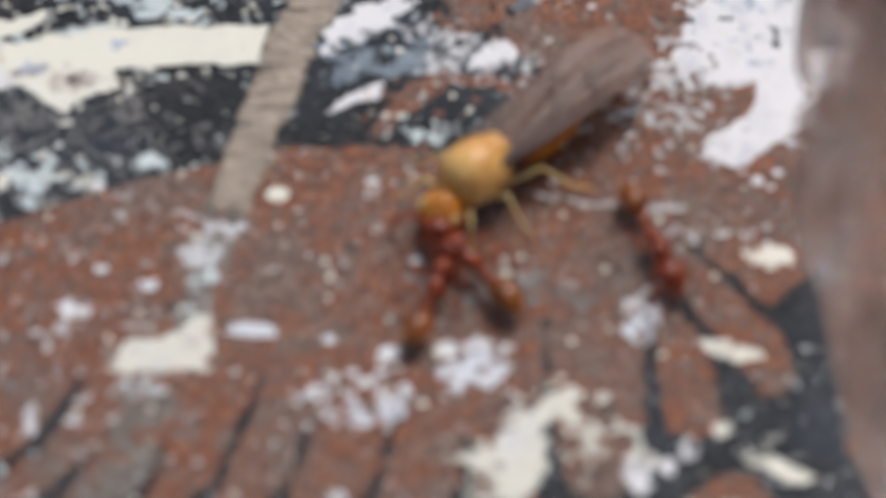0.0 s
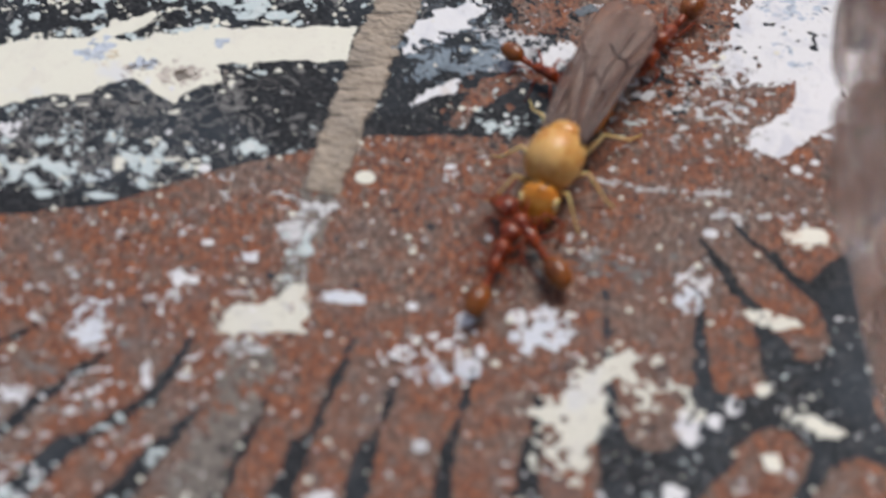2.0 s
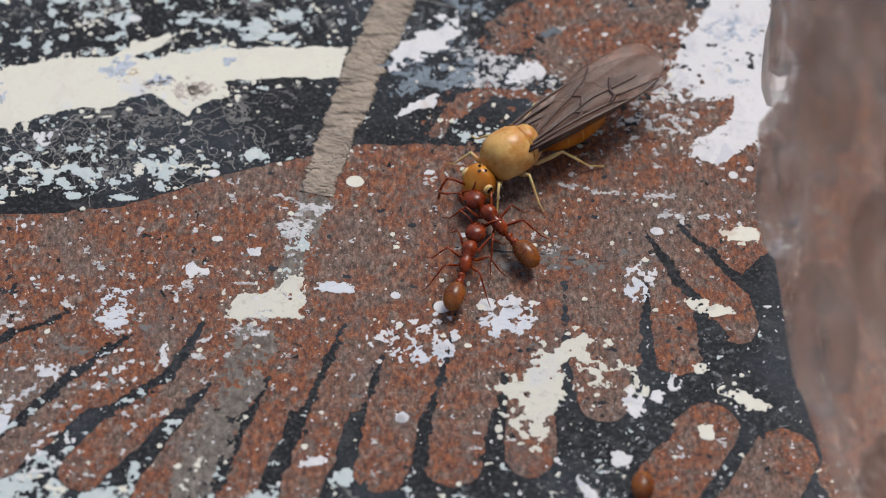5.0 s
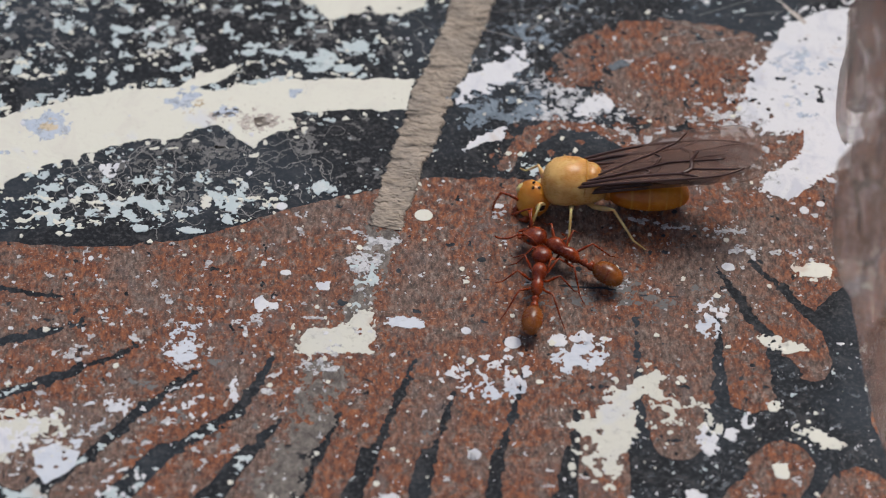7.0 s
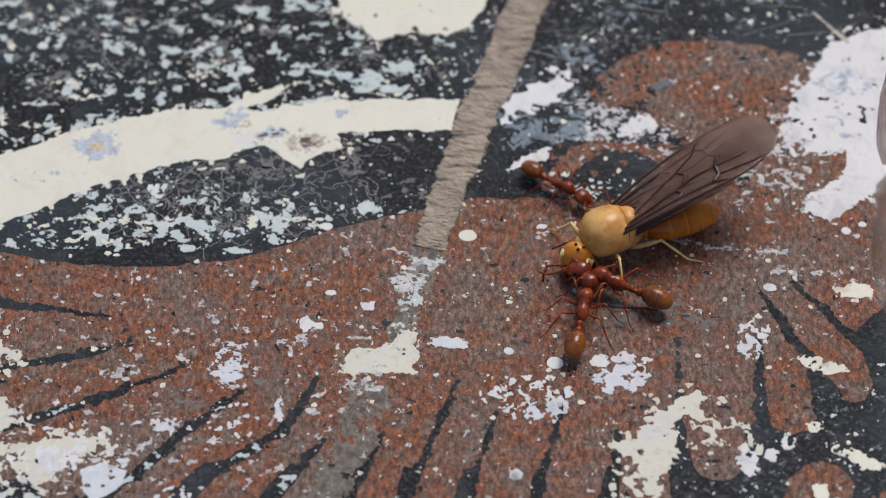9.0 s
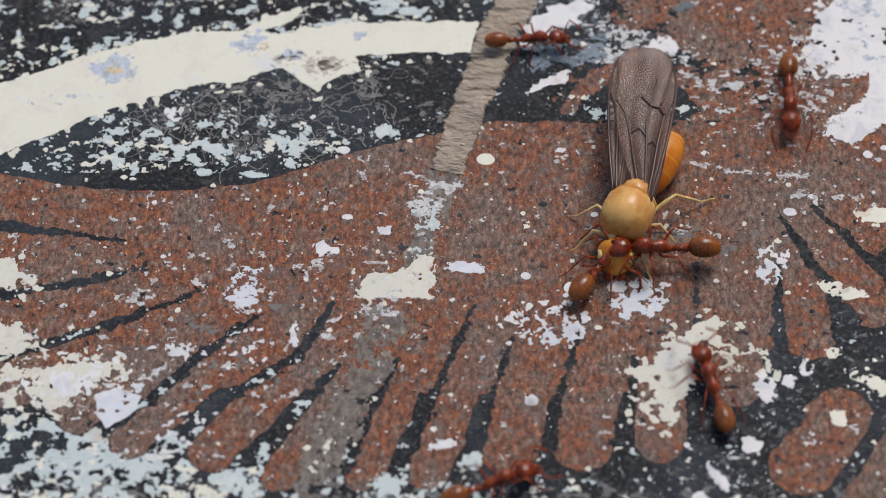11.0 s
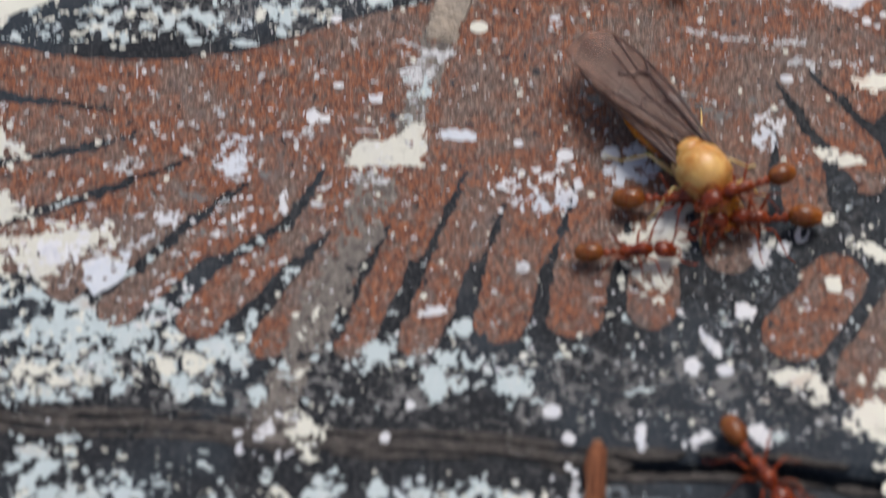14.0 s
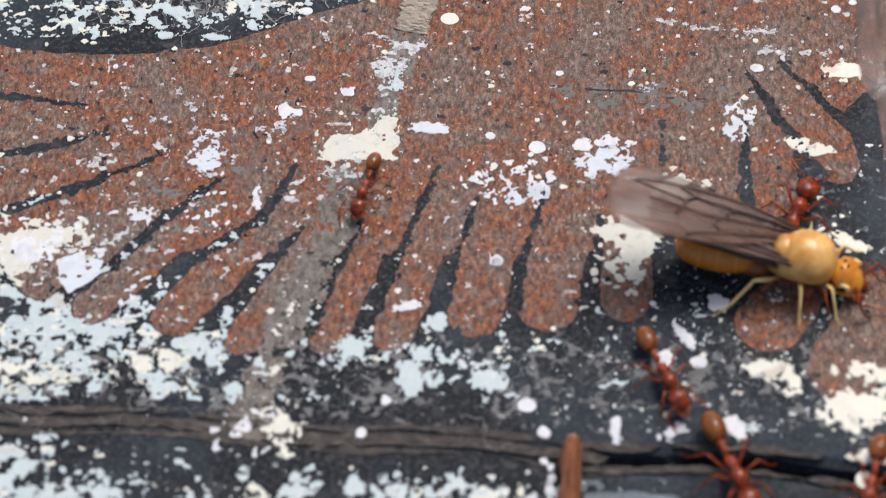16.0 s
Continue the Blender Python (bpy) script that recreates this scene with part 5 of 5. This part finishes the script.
def winged_ant():
    top = new("winged_ant")
    tagged(top, "honey-yellow winged ant with folded smoky brown wings, gripped by workers", "winged ant")
    z = 1.15
    thorax = smooth(part("thorax", lathe_body([(1.12, 0, z - 0.15), (1.08, 0.30, z - 0.12), (0.94, 0.62, z - 0.04), (0.66, 0.84, z + 0.05), (0.25, 0.90, z + 0.10), (-0.20, 0.88, z + 0.10), (-0.60, 0.76, z + 0.02), (-0.90, 0.56, z - 0.15), (-1.12, 0.36, z - 0.30), (-1.27, 0.16, z - 0.40), (-1.30, 0, z - 0.4)], 0.95, 28), YELLOW, top, "plump glossy honey-yellow thorax"))
    smooth(part("scutellum", ball((-0.62, 0, z + 0.50), 0.40, 1.0, 1.25, 0.75), YELLOW, thorax))
    for x, r, lift in ((-0.36, 0.829, 0.065),):
        arc = [(x - 0.10 * math.sin(a), (r + 0.004) * math.cos(a), z + lift + 0.95 * (r + 0.004) * math.sin(a)) for a in np.linspace(0.25, math.pi - 0.25, 15)]
        smooth(part("suture", tube(arc, [0.014] * 15, 6), ORANGE, thorax))
    smooth(part("collar", ball((0.98, 0, z - 0.30), 0.32, 1.0, 1.25, 0.9), STRAW, top))
    head = smooth(part("head", lathe_body([(0.98, 0, z - 0.36), (1.02, 0.32, z - 0.36), (1.16, 0.56, z - 0.37), (1.40, 0.67, z - 0.42), (1.68, 0.62, z - 0.52), (1.92, 0.45, z - 0.64), (2.06, 0.25, z - 0.72), (2.11, 0, z - 0.76)], 0.88, 24), ORANGE, top, "orange head with black eyes"))
    for s in (-1, 1):
        smooth(part("eye_rim", ball((1.57, s * 0.53, z - 0.31), 0.21, 1.1, 0.6, 1.0), STRAW, head, "pale rim round the eye"))
        part("eye", ball((1.58, s * 0.58, z - 0.29), 0.14, 1.1, 0.7, 1.0), JET, head)
        smooth(part("mandible", tube([(1.92, s * 0.26, z - 0.76), (2.14, s * 0.28, z - 0.84), (2.28, s * 0.10, z - 0.90)], [0.13, 0.12, 0.04]), RED, head))
        smooth(part("antenna", tube([(1.88, s * 0.20, z - 0.45), (2.10, s * 0.55, z - 0.20), (2.22, s * 0.85, z - 0.25), (2.50, s * 0.92, z - 0.60), (2.75, s * 0.82, z - 0.9)], [0.05, 0.05, 0.05, 0.05, 0.04]), RED, head))
    for x, y in ((1.26, 0.15), (1.26, -0.15), (1.42, 0.0)):
        part("ocellus", ball((x, y, z + 0.155), 0.055), JET, head)
    smooth(part("petiole", ball((-1.30, 0, z - 0.45), 0.34, 1.0, 0.9, 1.0), ORANGE, top))
    g = smooth(part("gaster", lathe_body(egg(-4.15, -1.25, 0.72, z - 0.50, z - 0.45, 0.52, 18, 0.08), 0.85, 24), HONEY, top, "banded honey-yellow gaster"))
    for x in (-2.1, -2.7, -3.3, -3.8):
        k = (x + 4.15) / 2.9
        r = 0.72 * math.sin(math.acos(1 - 2 * k)) ** 0.8 * (1 + 0.04 * (k - 0.5))
        zc = z - 0.50 + 0.05 * k + 0.08 * math.sin(math.acos(1 - 2 * k))
        smooth(part("gaster_ring", lathe_body([(x - 0.05, r - 0.01, zc), (x, r + 0.012, zc), (x + 0.05, r - 0.01, zc)], 0.85, 24), ORANGE, g))
    for s in (-1, 1):
        for x, fore, out in ((0.75, 0.9, 1.15), (0.0, 0.15, 1.75), (-0.6, -2.0, 1.5)):
            pts = limb_points((x, s * 0.35, z - 0.62), out, fore, 0, 1.05, s)
            pts = [(a - x, b - s * 0.35, c - (z - 0.62)) for a, b, c in pts]
            bm = tube([pts[0], pts[1], tuple((Vector(pts[1]) + Vector(pts[2])) / 2), pts[2], tuple(Vector(pts[2]) * 0.5 + Vector(pts[3]) * 0.5), pts[3], pts[4]], [0.13, 0.08, 0.095, 0.052, 0.048, 0.034, 0.022], 8)
            leg = smooth(part("leg", bm, STRAW, top, "pale straw-yellow leg"))
            leg.location = (x * MM, s * 0.35 * MM, (z - 0.62) * MM)
    for s in (-1, 1):
        add_wing(top, (-0.10, s * 0.66, z + 0.46 + 0.07 * s), 6.5, 2.1, s, s * -1.5, 2.0 if s > 0 else -0.6, s * -7, 0.10, "forewing")
        add_wing(top, (-0.55, s * 0.60, z + 0.10 + 0.05 * s), 4.7, 1.45, s, s * 0.5, 0.0, s * -8, 0.06, "hindwing")
    return top


FOOT = [(14.86, -5.76)][0]
tumbler((FOOT[0] + 30.5, FOOT[1]), 30.5, 88)


bee = winged_ant()
first_ant = worker_ant()
ANTS = [first_ant] + [copy_thing(first_ant, Matrix()) for _ in range(9)]
for ant, size in zip(ANTS, (0.94, 0.98, 0.74, 0.82, 0.94, 0.88, 0.86, 0.64, 0.95, 0.92)):
    ant.scale = (size, size, size)
for k in (0, 1, 6):
    tagged(ANTS[k], "small reddish-brown worker ant gripping the winged ant")
tagged(ANTS[7], "very small reddish-brown worker ant running over the paint")

# a dry brown stalk across the joint
stalk = new("dry_stalk")
tagged(stalk, "dry reddish-brown stalk lying across the joint of the planks", "dry stalk")
ST = [(4.76, -16.5), (4.74, -16.75), (4.71, -17.44), (4.66, -18.2), (4.54, -19.03), (4.50, -20.1), (4.47, -21.36)]
smooth(part("stem", tube([(x + 0.05 * math.sin(2.3 * k), y, 0.42 + 0.05 * k) for k, (x, y) in enumerate(ST)], [0.17, 0.30, 0.36, 0.31, 0.40, 0.34, 0.37], 14), streaked_wood("dry_stalk_skin", (0.085, 0.028, 0.014), (0.25, 0.095, 0.045), (0.40, 0.23, 0.14), (2.6, 0.35)), stalk, "ribbed reddish-brown stem"))
smooth(part("broken_end", ball((4.77, -16.5, 0.42), 0.19, 1.0, 0.7, 0.9), plain("pale_pith", (0.34, 0.19, 0.11), 0.8), stalk, "paler broken end"))


# ---- motion ----
def flat_path(rows, z, pitch=0.0):
    """Rows of (seconds, x, y, heading in degrees) as poses."""
    out, last = [], None
    for t, x, y, a, *up in rows:
        if last is not None:
            a = last + (a - last + 180) % 360 - 180
        last = a
        out.append((t, pose(x * MM, y * MM, (up[0] if up else z) * MM, 0, pitch, a)))
    return out


def moving(rows, t):
    for (a, x, y, h, *_), (b, u, v, k, *_) in zip(rows, rows[1:]):
        if a <= t <= b:
            return math.hypot(u - x, v - y) / max(b - a, 0.05) + abs((k - h + 180) % 360 - 180) / 60
    return 0.0


FLIER = [
    (0, 6.41, 0.39, -137),
    (0.5, 5.66, 0.12, -132),
    (1, 6.19, 0.52, -121),
    (1.5, 7.14, 0.79, -118),
    (2, 6.76, 0.45, -116),
    (2.5, 6.72, 0.31, -116),
    (3, 6.79, 0.62, -116),
    (3.5, 7.04, 0.69, -116),
    (4, 6.99, 0.69, -116),
    (4.2, 6.75, 0.81, -116),
    (4.935, 6.42, 0.96, -142),
    (5.67, 6.08, 1.12, -168),
    (6.3, 5.80, 1.25, 170),
    (6.5, 5.54, 1.25, 171),
    (7, 6.08, 1.14, 178),
    (7.5, 6.49, 0.83, -174),
    (8, 6.54, 0.60, -158),
    (8.2, 7.09, 0.31, -157),
    (8.5, 6.56, 0.18, -153),
    (8.6, 5.74, -0.09, -140),
    (8.8, 6.10, 0.03, -155),
    (9, 5.86, -0.11, -160),
    (9.5, 5.81, -0.85, -145),
    (10, 5.81, -1.25, -150),
    (10.2, 5.60, -1.58, -150),
    (10.935, 5.79, -2.49, -118),
    (11.67, 5.99, -3.41, -85),
    (12.3, 6.15, -4.19, -58),
    (12.5, 6.28, -4.06, -58),
    (13, 6.62, -4.58, -54),
    (13.5, 7.25, -5.42, -54),
    (14, 8.29, -6.44, -55),
    (14.5, 8.26, -7.50, -53),
    (15, 8.46, -8.08, -46),
    (15.5, 10.16, -9.60, -30),
    (16, 12.35, -10.30, -12),
]
WORKERS = [
    [(0, 5.23, -3.00, 69), (0.5, 4.40, -2.93, 71), (1, 4.91, -3.13, 72), (1.5, 5.03, -3.09, 67), (2, 4.86, -3.15, 67), (2.5, 4.71, -3.31, 67), (3, 4.65, -3.22, 70), (3.5, 5.10, -3.19, 67), (4, 5.15, -3.13, 69), (4.2, 5.00, -3.06, 70), (6.3, 4.59, -3.90, 80), (6.5, 4.54, -3.64, 81), (7, 4.76, -2.78, 81), (7.5, 4.83, -2.84, 81), (8, 5.02, -3.41, 76), (8.5, 4.89, -3.55, 74), (9, 4.87, -2.97, 78), (9.5, 4.85, -3.09, 74), (10, 4.98, -3.51, 70), (10.2, 4.86, -3.54, 69), (12.3, 6.16, -4.90, 25), (12.5, 6.26, -4.86, 27), (13, 6.52, -5.25, 11), (13.5, 6.61, -6.24, 0), (14, 7.62, -7.19, 0), (14.5, 7.77, -8.40, 4), (15, 9.10, -8.87, -23), (15.5, 10.43, -10.19, -23), (16, 12.47, -10.68, -15)],
    [(0, 5.96, -2.17, 127, 0.03), (0.5, 5.22, -2.24, 123, 0.03), (1, 5.55, -2.31, 123, 0.03), (1.5, 5.97, -2.05, 118, 0.03), (2, 5.74, -2.16, 120, 0.03), (2.5, 5.67, -2.50, 123, 0.03), (3, 5.54, -2.33, 119, 0.03), (3.5, 5.94, -2.25, 122, 0.03), (4, 5.99, -2.24, 118, 0.03), (4.2, 5.78, -2.12, 118, 0.03), (6.3, 5.66, -1.63, 145, 0.03), (6.5, 5.41, -1.70, 141, 0.03), (7, 5.67, -1.55, 147, 0.03), (7.5, 5.83, -1.61, 143, 0.03), (8, 6.04, -1.63, 149, 0.03), (8.5, 6.13, -1.92, 155, 0.03), (9, 5.80, -1.90, 155, 0.03), (9.5, 5.90, -2.04, 180, 0.29), (10, 6.40, -2.64, -171, 0.42), (10.2, 6.19, -2.89, -175, 0.42), (12.3, 7.85, -5.23, 178, 0.03), (12.5, 8.02, -5.32, 175, 0.03), (13, 8.53, -5.68, -176, 0.03), (13.5, 9.08, -6.74, -163, 0.03), (14, 9.90, -8.07, -176, 0.03), (14.5, 9.54, -9.21, 158, 0.03), (15, 10.85, -9.15, -157, 0.03), (15.25, 11.64, -9.53, -74, 0.03), (15.5, 12.42, -9.91, 10, 0.03), (16, 12.26, -8.35, 66, 0.03)],
    [(0, 5.01, 10.40, -36), (0.5, 4.21, 8.49, -44), (0.9, 5.26, 7.13, -60), (1.2, 6.45, 6.53, -47), (1.5, 4.44, 8.41, -31), (1.8, 5.88, 4.36, -50), (2.1, 6.69, 4.85, -28), (2.3, 5.27, 6.84, 50), (2.5, 3.84, 8.83, 129), (3, -1.87, 15.37, 137), (4.1, -1.13, 14.47, 77), (5.2, -0.38, 13.57, 17), (6.3, 0.36, 12.67, -43), (8, -0.99, 12.82, -49), (8.2, -1.45, 7.83, -44), (8.4, 3.03, 5.12, -44), (8.5, 4.48, 3.25, -54), (8.6, 3.65, 2.72, -31), (9, 4.28, 2.45, -37), (9.3, 3.86, 1.60, -44), (9.5, 2.88, 1.81, -57), (9.7, 3.23, 1.96, -37), (10, 4.06, 2.43, -24), (10.2, 3.57, 2.85, -20), (12.3, 2.25, 11.47, 38), (16, 0.61, 15.52, 64)],
    [(0, 2.82, -14.68, 48), (10.2, 0.94, -15.35, 63), (11.25, 1.46, -11.60, -1), (12.3, 1.97, -7.85, -65), (12.5, 2.69, -8.14, -58), (13, 3.75, -6.18, 0), (13.3, 3.46, -6.60, -8), (13.5, 4.78, -7.42, -27), (14, 6.08, -9.27, 2), (14.5, 6.47, -10.12, -35), (15, 6.41, -11.74, -57), (15.5, 7.81, -13.49, -61), (16, 7.78, -14.35, -68)],
    [(0, 10.96, -19.14, 85), (10.2, 8.82, -17.99, 99), (12, 9.36, -12.77, 97), (12.3, 9.18, -9.22, 115), (12.5, 9.28, -8.11, 98), (12.7, 9.91, -8.66, 93), (12.9, 12.07, -6.28, 93), (13.1, 12.23, -3.56, 100), (13.2, 11.78, -2.25, 105), (13.3, 11.12, -2.70, 104), (13.4, 10.26, -2.49, 115), (13.5, 9.33, -2.19, 132), (13.6, 9.87, -2.70, 122), (13.7, 8.68, -1.65, 117), (13.8, 7.75, 0.87, 114), (13.9, 7.50, 1.70, 118), (14, 7.19, 3.91, 112), (16, 7.26, 21.46, 101)],
    [(0, 18.53, 30.19, -97), (10.2, 12.27, 12.06, -88), (11.3, 11.38, -0.34, -98), (11.8, 10.69, -2.84, -179), (12.3, 10.00, -5.34, 100), (12.5, 10.27, -4.91, 93), (12.7, 9.96, -3.36, 100), (12.9, 8.81, -2.08, 106), (13.1, 8.60, 0.20, 101), (13.2, 8.47, 1.50, 99), (13.3, 8.53, 2.91, 100), (13.4, 8.65, 4.96, 93), (13.5, 8.24, 6.64, 96), (13.6, 8.46, 6.78, 94), (14, 9.07, 13.49, 93), (16, 9.87, 28.27, 92)],
    [(0, 10.84, -20.40, 85, 0.03), (10.2, 7.73, -14.95, 100, 0.03), (11.5, 8.63, -5.39, 119, 0.03), (11.9, 7.90, -4.88, 166, 0.34), (12.3, 7.4, -5.05, -147, 0.95), (12.5, 7.55, -4.95, -149, 0.95), (13, 7.85, -5.4, -152, 0.95), (13.5, 8.4, -6.4, -150, 0.95), (14, 9.5, -7.5, -156, 0.95), (14.3, 9.76, -7.77, -165, 0.34), (14.5, 10.20, -7.74, -142, 0.13), (14.6, 10.79, -7.53, -203, 0.03), (14.7, 11.38, -7.31, 95, 0.03), (14.8, 11.82, -7.38, 89, 0.03), (14.85, 12.05, -8.01, 14, 0.03), (14.9, 12.29, -8.64, -60, 0.03), (15, 12.27, -8.45, -65, 0.03), (15.1, 12.32, -9.04, -65, 0.03), (15.3, 13.36, -14.60, -90, 0.03), (15.5, 13.05, -16.97, -101, 0.03), (15.6, 13.48, -17.33, -102, 0.03), (16, 13.89, -18.54, -106, 0.03)],
    [(0, 1.28, 51.91, -78), (12.3, -7.04, 35.06, -73), (14.5, -3.26, 4.61, -86), (15, -2.07, -1.19, -86), (15.2, -2.41, -3.82, -92), (15.3, -2.01, -4.69, -84), (15.5, -1.80, -6.42, -93), (16, -1.95, -6.92, -105)],
    [(0, 11.21, -1.92, -73), (0.3, 11.53, 1.15, -95), (0.6, 12.21, 0.67, -64), (0.9, 10.88, 3.56, -117), (1.1, 12.53, 5.99, -177), (1.3, 14.19, 8.43, 122), (1.55, 12.68, 7.56, 174), (1.8, 11.18, 6.69, -135), (2.4, 10.04, 4.16, -114), (2.7, 10.76, 3.54, -56), (3, 12.65, 2.43, -56), (3.3, 11.97, 0.59, -98), (3.5, 10.65, -1.00, -112), (4, 10.13, -3.98, -103), (4.2, 9.82, -6.67, -99), (6.3, 10.78, -17.87, -89), (10.2, 7.93, -20.61, -61), (13.5, 9.56, -17.67, -60), (14, 9.84, -17.63, -61), (14.5, 9.99, -17.96, -64), (15, 9.97, -17.88, -65), (15.5, 9.93, -17.88, -65), (16, 9.77, -17.89, -70)],
    [(0, 12.61, -20.79, 101), (12.3, 11.76, -21.31, 86), (14, 11.32, -20.23, 125), (14.5, 11.21, -19.83, 122), (15, 12.14, -21.68, 99), (16, 10.29, -23.39, 130)],
]


# seconds, turn of the winged ant's head to its left and its nod, in degrees
HEAD_TURNS = [(0, 10, 8), (4.2, 10, 8), (6.3, 8, 5), (6.7, 22, 8), (7.0, 40, 10), (7.5, 50, 14), (8.5, 48, 14), (9.0, 45, 14), (9.5, 50, 16), (10.2, 42, 14), (12.3, -12, 12), (13.5, -14, 12), (15.0, -20, 8), (15.5, -22, 6), (16.0, -14, 6)]


def motions():
    walk(bee, flat_path(FLIER, 0.0))
    for ob in bee.children:
        if ob.name.startswith("forewing") or ob.name.startswith("hindwing"):
            s = 1 if ob.location.y > 0 else -1
            rest = ob.matrix_basis.copy()
            rows = [(0, rest)]
            for t, up, out, spread in ((4.2, -3, 0, 2), (6.3, 9, 0, 1), (7.0, 11, 0, 1), (7.5, 15, -1, 2), (8.0, 19, -4, 2), (8.2, 19, -5, 2), (8.4, 17, -12, 3), (8.6, 28, -20, 6), (8.8, 20, -12, 4), (9.0, 14, -8, 4), (9.5, 5, -11, 4), (10.0, 5, -27, 5), (10.2, 5, -27, 5), (12.3, -3, 0, 1), (14.5, -3, 0, 1), (15, 0, 0, 1), (15.5, 9, 0, 0), (16, 12, 0, -1)):
                loc = Matrix.Translation(rest.translation)
                rows.append((t, loc @ pose(0, 0, 0, 0, up, -out - s * spread) @ loc.inverted() @ rest))
            rows[0] = (0, rows[1][1])
            walk(ob, rows)
    head = next(o for o in bee.children if o.name.startswith("head"))
    neck = Matrix.Translation((0.98 * MM, 0, 0.80 * MM))
    walk(head, [(t, neck @ pose(0, 0, 0, 0, nod, turn) @ neck.inverted()) for t, turn, nod in HEAD_TURNS])
    for k, leg in enumerate(o for o in bee.children if o.name.startswith("leg")):
        rest = leg.location.copy()
        walk(leg, [(i * 0.5, Matrix.Translation(rest) @ pose(0, 0, 0, 0, 0, 9 * min(1, moving(FLIER, i * 0.5) / 2) * math.sin(2.3 * i + 2.1 * k))) for i in range(33)])
    for n, (ant, rows) in enumerate(zip(ANTS, WORKERS)):
        walk(ant, flat_path(rows, 0.03))
        legs = [o for o in ant.children if o.name.startswith("leg")]
        for k, leg in enumerate(legs):
            keys, swing = [], 0
            for i in range(65):
                t = i * 0.25
                v = min(1.0, moving(rows, t) / 4)
                swing = 16 * v * math.sin(math.pi * i * 0.9 + math.pi * ((k % 3 + k // 3) % 2) + n)
                if i in (0, 64) or v > 0.05 or (keys and keys[-1][2]):
                    keys.append((t, swing, v > 0.05))
            walk(leg, [(t, Matrix.Translation(leg.location) @ pose(0, 0, 0, 0, 0, a)) for t, a, _ in keys])


motions()
